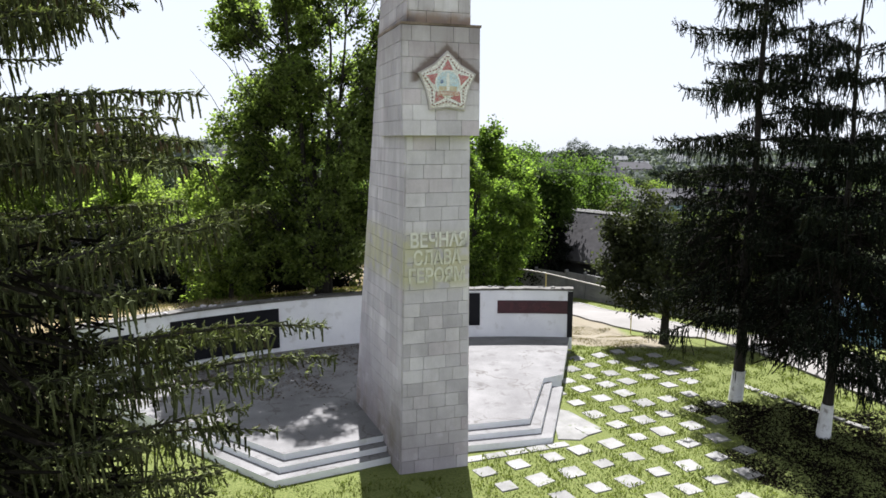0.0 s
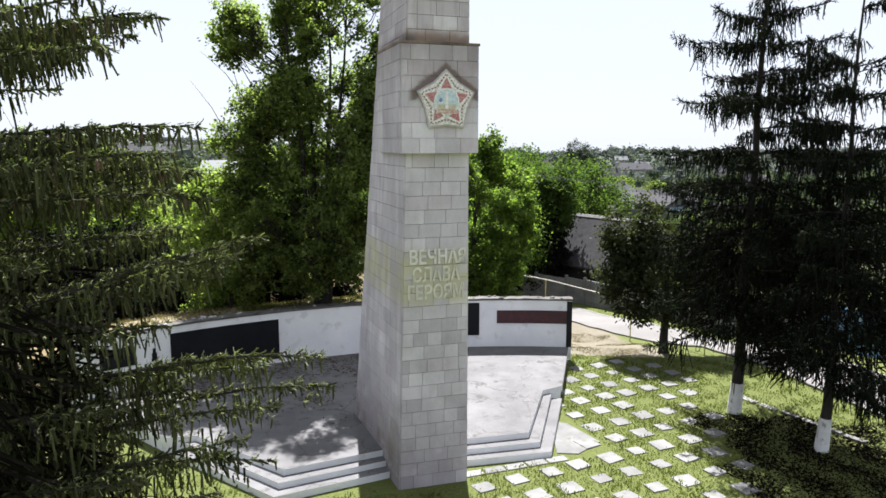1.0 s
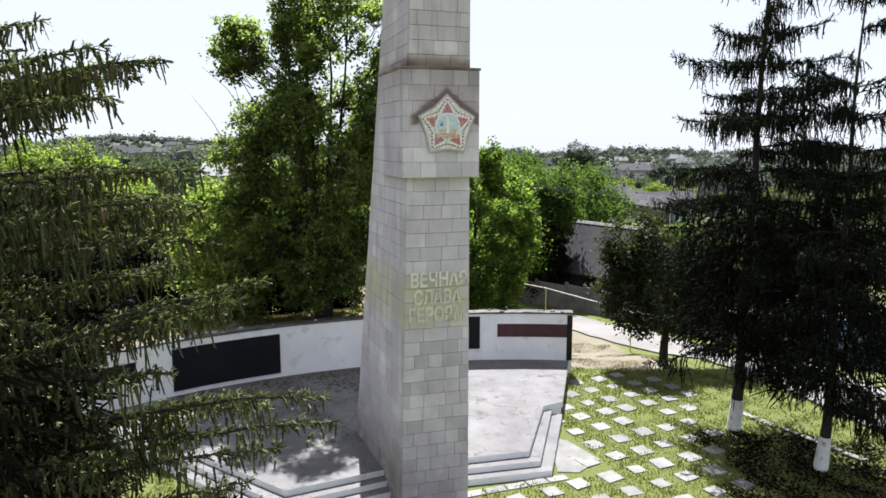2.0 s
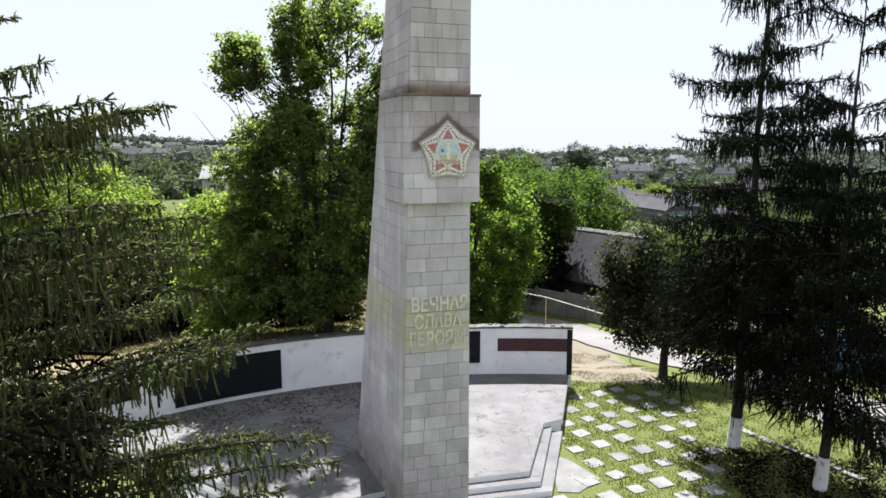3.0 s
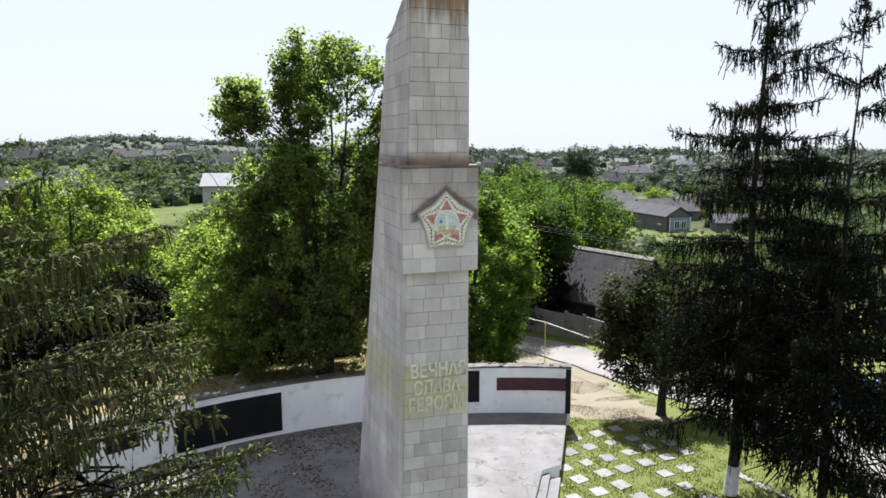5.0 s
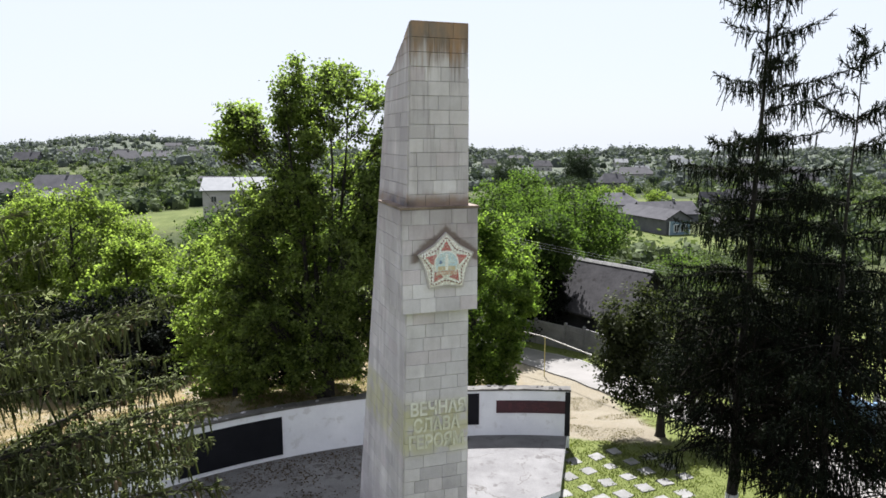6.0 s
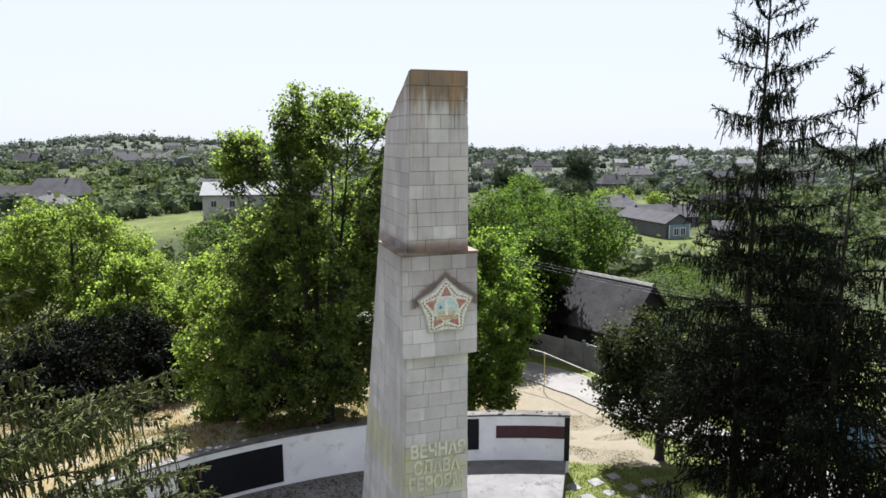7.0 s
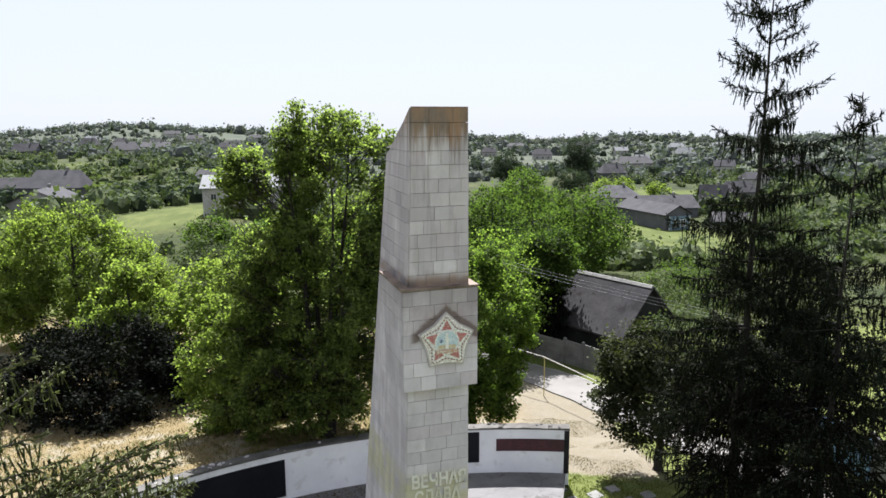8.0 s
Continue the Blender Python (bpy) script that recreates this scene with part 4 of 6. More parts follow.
def spruce(name, x, y, height, trunk_r, reach, low, label, seed, mat, step=0.16, gap=0.42, blade=(0.1, 0.035), per=5, hang=(0.12, 0.42), white=0.0, group="", arms=None, dense=1.0, coarse=0.16, droop=0.32, lift=0.22, thin=None, whorl=(3, 5), bare_side=None, widest=1.0, cord=0.03, arch=None, strips=2, tips=None, cones=0, lean=(0.0, 0.0), inner=None, fill=0):
    """A spruce: straight trunk, whorls of drooping boughs with curtains of hanging twigs.
    reach: list of (height, bough length). arms: extra boughs (height, bearing, length)."""
    rng, rnd = np.random.default_rng(seed), random.Random(seed)
    z0 = float(ground_z(x, y))
    tree = thing(name, x, y, z0 - 0.05, label=label, category="tree", group=group)
    bm = bmesh.new()
    hs = np.linspace(0, height, 12)
    tube(bm, [(0.04 * math.sin(h), 0.04 * math.cos(h * 1.3), h) for h in hs], [max(0.012, trunk_r * (1 - h / height) ** 1.1 * (1.25 if h == 0 else 1)) for h in hs], 14)
    boughs = []
    h = low
    rh, rl = [p[0] for p in reach], [p[1] for p in reach]
    while h < height - 0.25:
        k = rnd.randint(*whorl)
        a0 = rnd.uniform(0, 360)
        for i in range(k):
            if thin and rnd.random() < thin(h):
                continue
            if arch and 3.9 < h < 8.8 and (a0 + i * 360 / k) % 360 < 78:
                continue
            boughs.append((h + rnd.uniform(-0.15, 0.15), a0 + i * 360 / k + rnd.uniform(-22, 22), float(np.interp(h, rh, rl)) * rnd.uniform(0.62, 1.08)))
        h += gap * rnd.uniform(0.8, 1.2) * (0.75 if h < 6 and arch else 1.0)
    boughs += list(arms or [])
    for k in range(fill):
        # shorter boughs that fill the near side of the crown
        boughs.append((0.8 + 6.4 * ((k + rnd.random()) / fill) ** 1.25, rnd.uniform(-8, 72), rnd.uniform(3.0, 4.2) + (0.7 if k < 0.55 * fill else 0.0), rnd.uniform(0.3, 0.45), rnd.uniform(0.12, 0.18)))
    P, D, L, T, TD, hung = [], [], [], [], [], []
    for h, az, length, *bow in boughs:
        a = radians(az)
        out, side = np.array([math.cos(a), math.sin(a), 0]), np.array([-math.sin(a), math.cos(a), 0])
        f = h / height
        rise, sag, tip = (0.12 + 0.5 * f * f, droop * (1.25 - f), lift) if arch is None else (arch[0], arch[1] * rnd.uniform(0.8, 1.2), 0.0)
        if bow:
            rise, sag = bow
        curve = lambda s: out * (length * s) + side * (0.05 * length * math.sin(3 * s + az)) + np.array([0, 0, h + length * (rise * s - sag * 1.6 * s * s + tip * s ** 4)])
        r0 = 0.01 + 0.007 * length
        tube(bm, [Vector(curve(s)) for s in (0, 0.3, 0.6, 0.85, 1.0)], [r0, r0 * 0.75, r0 * 0.5, r0 * 0.28, 0.004], 5)
        thick = 0.14 if bare_side is not None and math.cos(a - radians(bare_side)) > -0.15 else 1.0
        n = max(4, int(length * thick / step))
        if cones and bow and length > 4.4:
            for _ in range(9):
                s = rnd.uniform(0.55, 0.99)
                hung.append(curve(s) + side * rnd.uniform(-0.25, 0.25) * (1.15 - s) - np.array([0, 0, 0.03]))
        for s in np.linspace(0.12, 1.0, n):
            c = curve(s)
            lw = min(widest, 0.12 + 0.42 * length * (1 - s) ** 0.8 * min(1, s * 2.2))
            fwd = unit(curve(min(1.0, s + 0.04)) - curve(s - 0.04))
            for sg in (-1, 1):
                if math.sin(s * length * 3.1 + az) + math.sin(s * length * 7.3 + 2 * az + sg) < -0.75:
                    continue
                m = max(1, int(dense * thick * lw / coarse + rnd.random()))
                for j in range(m):
                    d = lw * (j + rnd.random()) / m
                    p = c + side * sg * d * 0.82 + fwd * d * 0.45 + np.array([0, 0, -0.25 * d * d - 0.06 * d])
                    p = p + rng.normal(size=3) * 0.03
                    P.append(p)
                    if tips and thick > 0.5 and rnd.random() < 0.75:
                        T.append(p + np.array([0, 0, 0.02]))
                        TD.append(fwd * rnd.uniform(0.2, 0.9) + side * sg * rnd.uniform(0.2, 0.9) + np.array([0, 0, rnd.uniform(-0.25, 0.35)]))
                    D.append(np.array([0, 0, -1.0]) + fwd * rnd.uniform(-0.15, 0.3) + side * sg * rnd.uniform(0, 0.2) + rng.normal(size=3) * (0.11 if arch else 0.16))
                    L.append(rnd.uniform(*hang) * (0.75 + 0.45 * math.sin(s * length * 4.7 + sg * az)) * (0.55 + 0.7 * min(1, 2.5 * (1 - s))) * min(1.0, 0.35 + length / 3.4))
            for _ in range(3):
                P.append(c), D.append(fwd + np.array([0, 0, -0.25 if arch else 0.25]) + rng.normal(size=3) * 0.45), L.append(0.13 if arch else 0.2)
    leader = np.arange(max(low, height - 1.6), height, 0.09)
    for h in leader:
        P.append(np.array([0, 0, h])), D.append(unit(rng.normal(size=3)) + np.array([0, 0, 0.2])), L.append(0.2)
    if white:
        part("trunk", bm, BARK, tree, "straight dark trunk and bare bough wood")
        bm = bmesh.new()
        hs = np.linspace(0, white, 6)
        tube(bm, [(0.04 * math.sin(h), 0.04 * math.cos(h * 1.3), h) for h in hs], [float(np.interp(h, [0, height / 11], [trunk_r * 1.25, trunk_r * (10 / 11) ** 1.1])) * 1.04 + 0.008 for h in hs], 18)
        part("lime_band", bm, LIME, tree, "flaking whitewashed foot of the trunk")
    else:
        part("trunk", bm, BARK, tree, "straight dark trunk and bare bough wood")
    # lighter sprigs stand in for the sunlit upper side of the boughs
    if tips:
        T, TD = np.repeat(np.array(T), 3, 0), np.repeat(np.array(TD), 3, 0)
        quads("lit_sprigs", cords(T, TD + rng.normal(size=TD.shape) * 0.45, rng.uniform(0.04, 0.09, len(T)), 0.018 if tips is SUNLIT_TIPS else 0.03, rng), tips, tree, "lighter sprigs coloured as sunlit tops of the boughs")
    if cones:
        bm = bmesh.new()
        tube(bm, [(0, 0, 0), (0, 0, -0.025), (0, 0, -0.07), (0, 0, -0.12), (0, 0, -0.15)], [0.006, 0.02, 0.024, 0.018, 0.005], 7)
        me = bpy.data.meshes.new("cone")
        bm.to_mesh(me)
        bm.free()
        me.materials.append(CONE)
        for p in hung[:cones]:
            ob = new("cone", me)
            ob.parent = tree
            ob.matrix_basis = pose(*p, rnd.uniform(-12, 12), rnd.uniform(-12, 12), rnd.uniform(0, 360))
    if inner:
        # dark filler strips, added to stand in for shade in the crown's heart
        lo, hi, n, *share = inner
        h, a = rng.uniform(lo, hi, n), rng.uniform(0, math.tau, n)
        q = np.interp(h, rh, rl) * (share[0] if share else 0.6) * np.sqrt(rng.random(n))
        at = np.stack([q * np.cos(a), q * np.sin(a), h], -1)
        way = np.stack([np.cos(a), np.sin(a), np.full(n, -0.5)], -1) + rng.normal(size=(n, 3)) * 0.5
        quads("inner_fill", np.concatenate([cords(at, way, rng.uniform(0.25, 0.6, n), 0.07, rng) for _ in range(2)]), SHADE_FILLER, tree, "dark filler strips for the shade inside the crown").name = "dead_wood"
    P, D, L = np.array(P), unit(np.array(D)), np.array(L)
    n = len(P)
    f = rng.random((n, per))
    at = (P[:, None] + D[:, None] * (L[:, None] * f)[..., None]).reshape(-1, 3)
    way = np.repeat(D, per, 0) + rng.normal(size=(n * per, 3)) * (0.42 if arch else 0.55)
    bl = blade[0] * rng.uniform(0.7, 1.3, n * per)
    core = [cords(P, D, L, cord, rng) for _ in range(strips)]
    spray = np.concatenate(core + [blades(at, way, bl, blade[1], rng)])
    quads("needles", spray, mat, tree, "drooping needle sprays")
    if any(lean):
        # the whole stem leans a little: shear each part
        for ob in tree.children:
            ob.data.transform(Matrix(((1, 0, lean[0] / height, 0), (0, 1, lean[1] / height, 0), (0, 0, 1, 0), (0, 0, 0, 1))))
    return tree


# near-black colour of the strips that imitate shade inside the spruce crowns
SHADE_FILLER = surface("shade_filler", (0.004, 0.004, 0.003), (0.014, 0.012, 0.009), 4.0, 0.95, 0.2, 30, gloss=0.05)
CONE = surface("spruce_cone", (0.05, 0.032, 0.02), (0.13, 0.085, 0.05), 8.0, 0.8, 0.6, 60)
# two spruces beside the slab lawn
spruce("spruce", 9.36, 22.0, 21.5, 0.17, [(2, 2.6), (5, 3.3), (8.4, 3.1), (9.2, 3.2), (10.5, 2.5), (14, 2.0), (18, 1.2), (21.5, 0.2)], 2.9, "tall dark spruce with a whitewashed foot beside the slab lawn", 3, SPRUCE, 0.15, 0.8, (0.12, 0.022), 6, (0.2, 0.62), 1.05, "spruces by the lawn", cord=0.05, tips=DULL_LIT_TIPS, widest=0.7, whorl=(7, 8), thin=lambda h: 0.25 if h < 4.0 else 0.16 if h < 8.4 else 0.25 if h < 11.5 else 0.48, lean=(0.5, 0.4), inner=(2.8, 7.0, 1000))
spruce("spruce", 10.65, 19.1, 15.5, 0.145, [(2, 2.6), (5, 3.3), (8, 2.6), (11, 1.7), (14, 0.85), (15.5, 0.15)], 1.8, "dark slender spruce with a whitewashed foot beside a kerb", 8, SPRUCE, 0.15, 0.8, (0.12, 0.022), 6, (0.2, 0.62), 1.0, "spruces by the lawn", cord=0.05, tips=DULL_LIT_TIPS, widest=0.7, whorl=(7, 8), thin=lambda h: 0.45 if h < 2.8 else 0.14 if h < 8.4 else 0.26 if h < 10.5 else 0.48, lean=(0.75, 1.05), inner=(2.2, 7.0, 1300))
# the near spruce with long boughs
spruce("old_spruce", -8.0, 7.5, 22.0, 0.32, [(1, 5.0), (3.2, 5.2), (3.6, 4.7), (5.2, 4.5), (7.4, 4.4), (8.3, 3.4), (9.0, 2.6), (9.9, 3.6), (10.7, 2.8), (13, 2.4), (18, 1.6), (22, 0.2)], 0.9, "large old spruce with long drooping boughs and brown cones", 21, SPRUCE_NEAR, 0.11, 0.42, (0.052, 0.021), 4, (0.08, 0.5), cord=0.046, strips=2, thin=lambda h: 0.65 if h > 11.8 else 0.0, inner=(0.3, 7.0, 9000, 0.85), fill=30, arch=(0.4, 0.15), dense=1.0, coarse=0.16, whorl=(5, 6), bare_side=180, widest=0.48, tips=SUNLIT_TIPS, lift=0.34, cones=130,
       arms=[(8.6, 15.2, 4.2, 0.565, 0.1), (9.2, 59.7, 4.06, 0.6, 0.1), (9.9, 51, 3.34, 0.63, 0.1), (7.2, 12.5, 3.7, 0.54, 0.1), (8.0, 47, 3.96, 0.61, 0.1), (8.3, 29, 4.9, 0.68, 0.17), (8.45, 18, 4.5, 0.66, 0.17), (8.3, 23, 4.7, 0.68, 0.17), (8.4, 35, 4.6, 0.64, 0.17), (8.6, 14, 4.3, 0.45, 0.12), (7.7, 26, 4.6, 0.5, 0.21), (7.3, 24, 5.2, 0.5, 0.2), (7.0, 16, 5.3, 0.5, 0.2), (7.2, 54, 6.0, 0.5, 0.2), (7.2, 46, 5.6, 0.5, 0.2), (7.0, 60, 6.2, 0.5, 0.2), (6.8, 50, 5.8, 0.5, 0.2), (7.7, 57, 5.7, 0.5, 0.2), (7.2, 36, 5.0, 0.5, 0.2), (7.4, 18, 4.4, 0.5, 0.21), (7.9, 16, 4.0, 0.5, 0.2), (9.0, 40, 3.5, 0.5, 0.14), (8.7, 30, 3.7, 0.5, 0.14), (9.3, 30, 3.4, 0.5, 0.14), (8.5, 50, 3.9, 0.45, 0.14), (8.9, 20, 3.6, 0.45, 0.14), (9.5, 44, 3.3, 0.5, 0.14), (7.87, 21.6, 5.2, 0.41, 0.14), (7.5, 10, 4.9, 0.4, 0.12), (7.2, 33, 4.9, 0.4, 0.15), (5.6, 16, 5.9, 0.41, 0.06), (5.5, 13, 5.6, 0.43, 0.07), (5.6, 19.5, 5.6, 0.42, 0.07), (5.35, 16, 5.4, 0.43, 0.07), (5.7, 24, 5.0, 0.42, 0.09), (5.3, 6, 4.8, 0.42, 0.1), (5.8, 54.6, 6.1, 0.41, 0.13), (6.2, 42, 5.4, 0.4, 0.12), (6.5, 30, 4.6, 0.38, 0.12), (4.3, 12, 6.6, 0.56, 0.2), (4.1, 24, 6.1, 0.55, 0.2), (3.6, 18.5, 6.8, 0.56, 0.2), (3.9, 15, 6.0, 0.55, 0.2), (3.3, 13, 5.9, 0.54, 0.2), (4.4, 19, 5.6, 0.54, 0.2), (3.4, 10, 5.6, 0.5, 0.14), (4.3, 12, 4.9, 0.45, 0.12), (2.6, 22, 5.2, 0.45, 0.15), (2.2, 10, 4.8, 0.42, 0.14), (2.0, 32, 5.2, 0.42, 0.14), (1.5, 15, 5.0, 0.4, 0.14), (1.2, 26, 5.2, 0.4, 0.14), (3.0, 28, 5.4, 0.45, 0.15), (2.5, 2, 4.6, 0.42, 0.14), (3.8, 3, 4.6, 0.45, 0.14), (0.9, 6, 4.6, 0.4, 0.14), (4.7, 3, 4.4, 0.42, 0.12), (1.7, 40, 5.0, 0.4, 0.14), (3.1, 14, 5.0, 0.42, 0.14), (0.8, 18, 4.6, 0.36, 0.12)])


def crown_lobes(profile, n, seed, size=(0.65, 1.15), depth=0.8, tall=(0.75, 1.2)):
    """Lobes of a crown inside an outline: profile gives (height, from, to) across the tree."""
    rnd = random.Random(seed)
    zs, lo, hi = [p[0] for p in profile], [p[1] for p in profile], [p[2] for p in profile]
    out = []
    while len(out) < n:
        z = rnd.uniform(zs[0], zs[-1])
        a, b = float(np.interp(z, zs, lo)), float(np.interp(z, zs, hi))
        if rnd.random() > (b - a) / max(h - l for l, h in zip(lo, hi)):
            continue
        t, r = rnd.uniform(0, math.tau), rnd.uniform(0.3, 1.0) ** 0.5
        s = rnd.uniform(*size)
        w = max(0.0, (b - a) / 2 - s * 0.3)
        x, y = (a + b) / 2 + math.cos(t) * r * w, math.sin(t) * r * w * depth
        out.append((x, y, z, s, s * rnd.uniform(*tall)))
    return out


POPLAR_CROWN = crown_lobes([(1.1, -3.6, 1.2), (1.9, -4.2, 2.6), (3.2, -4.4, 3.0), (5.5, -4.4, 3.2), (6.8, -4.2, 3.3), (7.5, -3.2, 3.3), (8.8, -2.5, 3.3)], 165, 4, (0.38, 0.8), 0.8, (0.9, 1.6))
POPLAR_CROWN += crown_lobes([(8.6, -2.5, 3.3), (9.6, -1.9, 3.3), (10.3, -1.8, 3.3), (11.3, -1.8, 3.2), (12.0, -1.7, 3.0), (12.6, -1.6, 2.2), (13.0, -1.2, 1.6)], 84, 14, (0.28, 0.6), 0.8, (1.0, 1.8))
POPLAR_CROWN += crown_lobes([(9.6, -3.4, -2.0), (10.2, -3.9, -1.9), (11.0, -3.8, -2.2), (11.9, -3.4, -2.6)], 26, 41, (0.28, 0.5), 0.9, (0.9, 1.4))
# filler lobes, added mostly on the sun side to keep the crown's heart shaded
POPLAR_CROWN += [(x, y, z, 1.1, 1.4) for z, x, y in ((2.2, -3.0, 0.6), (2.4, -0.8, 0.8), (2.2, 1.0, 0.6), (4.0, -3.4, 1.0), (4.2, -1.4, 1.4), (4.0, 0.6, 1.2), (4.2, 1.9, 0.4), (5.8, -3.0, 1.2), (6.0, -1.0, 1.6), (5.8, 0.8, 1.5), (6.0, 2.1, 0.6), (7.6, -2.6, 1.0), (7.8, -0.6, 1.5), (7.6, 1.2, 1.3), (3.0, -2.0, -0.4), (5.0, 0.0, -0.2), (3.2, 0.2, -0.3), (5.0, -2.4, 0.0), (6.8, -3.2, 0.6), (6.8, 0.2, 0.4), (2.8, -1.4, 1.6), (2.8, 1.4, 1.4))]
POPLAR_CROWN += [(-1.3, 0.3, 12.3, 0.45, 0.6), (-0.3, -0.4, 12.5, 0.45, 0.7), (0.4, 0.3, 12.5, 0.4, 0.6), (1.4, 0.2, 12.3, 0.45, 0.7), (2.3, -0.4, 11.7, 0.5, 0.7), (-0.9, 0.0, 13.0, 0.3, 0.5), (0.9, 0.2, 12.8, 0.3, 0.5), (2.7, 0.0, 12.0, 0.4, 0.5), (-5.0, -1.2, 1.6, 0.5, 0.6), (-4.0, -1.4, 1.5, 0.5, 0.5), (-2.8, -1.4, 1.6, 0.5, 0.5)]
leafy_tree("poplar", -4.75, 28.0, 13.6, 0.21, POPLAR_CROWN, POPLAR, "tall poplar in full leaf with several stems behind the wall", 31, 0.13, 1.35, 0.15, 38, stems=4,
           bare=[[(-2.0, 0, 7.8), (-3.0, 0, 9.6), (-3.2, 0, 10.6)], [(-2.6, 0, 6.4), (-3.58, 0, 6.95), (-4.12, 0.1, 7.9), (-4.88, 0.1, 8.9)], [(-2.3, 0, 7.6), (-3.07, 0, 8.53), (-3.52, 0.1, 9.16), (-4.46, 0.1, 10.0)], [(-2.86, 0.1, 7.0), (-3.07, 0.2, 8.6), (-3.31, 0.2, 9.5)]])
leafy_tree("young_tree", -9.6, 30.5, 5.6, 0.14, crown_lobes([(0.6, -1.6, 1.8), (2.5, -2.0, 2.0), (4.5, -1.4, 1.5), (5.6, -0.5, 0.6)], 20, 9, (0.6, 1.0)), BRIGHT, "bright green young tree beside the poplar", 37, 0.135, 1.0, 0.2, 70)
leafy_tree("willow", 1.4, 33.6, 8.3, 0.22, crown_lobes([(0.8, -2.6, 1.9), (2.2, -3.2, 2.6), (4.5, -3.6, 2.9), (6.8, -3.2, 2.8), (8.2, -2.2, 1.9), (9.0, -1.0, 0.9)], 125, 12, (0.35, 0.7), 0.8, (0.9, 1.6)), WILLOW, "leafy green tree behind the white wall", 32, 0.14, 1.4, 0.15, 56)
PLUM_LOBES = [(-1.5, 0, 5.4, 1.2, 1.0), (-1.9, 0, 4.4, 1.0, 1.0), (-0.6, 0.2, 4.7, 1.4, 1.2), (0.8, 0.2, 4.1, 1.4, 1.2), (0.0, -0.4, 3.0, 1.6, 0.9), (-1.7, 0.4, 3.2, 1.2, 0.8), (-0.9, 0.1, 6.1, 0.7, 0.6), (1.4, -0.1, 3.4, 1.2, 0.9), (-2.1, -0.1, 3.7, 0.9, 0.8), (-1.9, -0.3, 5.0, 0.8, 0.8), (-1.7, -0.5, 2.6, 0.9, 0.7), (2.2, 0, 3.9, 1.4, 1.2), (2.9, 0.3, 3.4, 1.2, 1.0), (1.5, 0.3, 4.9, 1.1, 0.9), (-0.6, -0.5, 2.0, 1.0, 0.6), (0.9, -0.4, 2.0, 1.0, 0.6)]
leafy_tree("plum_tree", 9.35, 29.5, 6.4, 0.2, PLUM_LOBES, PLUM, "dark dense tree with a crooked trunk by the lane", 33, 0.14, 1.5, 0.22, 58)
leafy_tree("broad_tree", -26.0, 50, 9.8, 0.3, crown_lobes([(0.8, -6.5, 7.5), (3.0, -7.5, 9.0), (5.0, -7.0, 8.0), (7.0, -6.0, 6.0), (8.6, -4.5, 3.0), (9.8, -2.5, 0.5)], 130, 44, (0.8, 1.4), 0.5), BRIGHT, "wide bright green tree beyond the meadow", 34, 0.19, 0.7, 0.26, 36)
leafy_tree("young_tree", -19.0, 42.6, 7.4, 0.2, crown_lobes([(0.8, -2.6, 2.6), (3.0, -3.0, 3.2), (5.0, -2.4, 2.6), (7.2, -0.8, 1.0)], 46, 77, (0.5, 0.9)), BRIGHT, "bright green young tree behind the dark thicket", 78, 0.18, 0.9, 0.24, 46)
leafy_tree("young_tree", -14.0, 43.5, 7.2, 0.2, [(0, 0, 5.4, 2.0, 1.7), (1.8, 0, 4.2, 1.8, 1.6), (-1.6, 0, 3.6, 1.8, 1.6), (0.8, -0.8, 2.6, 2.2, 1.4)], BRIGHT, "bright green young tree beyond the meadow", 35, 0.24, 0.9, 0.36, 40)
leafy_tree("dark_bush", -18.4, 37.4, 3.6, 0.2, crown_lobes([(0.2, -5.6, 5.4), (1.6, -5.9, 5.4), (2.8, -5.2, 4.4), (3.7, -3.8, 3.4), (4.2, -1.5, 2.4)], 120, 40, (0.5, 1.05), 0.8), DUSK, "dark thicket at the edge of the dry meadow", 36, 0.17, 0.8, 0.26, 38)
# near-black stand-in for the deep shade beneath the garden tree
leafy_tree("shade_tree", 7.9, 55.0, 6.6, 0.14, crown_lobes([(0.5, -2.0, 1.8), (2.5, -2.2, 2.2), (5.0, -1.8, 1.9), (6.8, -0.8, 0.8)], 40, 95, (0.5, 0.9), 0.6), DUSK, "near-black tree filling in the deep shade before the barn", 96, 0.18, 0.9, 0.24, 34)
leafy_tree("garden_tree", 8.35, 54.8, 9.4, 0.2, crown_lobes([(5.0, -2.2, 1.6), (6.4, -3.0, 2.2), (8.0, -2.8, 2.0), (9.6, -1.4, 0.9)], 46, 195, (0.6, 1.0), 0.7), MIDLEAF, "green tree in front of the barn", 196, 0.2, 0.9, 0.26, 36)
# added behind the poplar so that its lower crown reads as shaded
leafy_tree("dark_bush", -7.4, 33.4, 3.6, 0.2, crown_lobes([(0.2, -3.8, 3.2), (1.6, -4.0, 3.4), (3.0, -3.4, 3.0), (4.3, -2.4, 2.0)], 80, 90, (0.5, 0.95), 0.5), DUSK, "dark thicket added to deepen the shade behind the poplar", 91, 0.17, 0.85, 0.26, 38)
# its paler leaf beside the darker poplar also carries the crown's lit left
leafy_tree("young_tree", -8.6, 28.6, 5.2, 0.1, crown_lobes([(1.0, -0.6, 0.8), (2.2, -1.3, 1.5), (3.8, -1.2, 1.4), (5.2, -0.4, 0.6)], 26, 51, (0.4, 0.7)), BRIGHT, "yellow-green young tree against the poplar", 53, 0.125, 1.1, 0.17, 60)


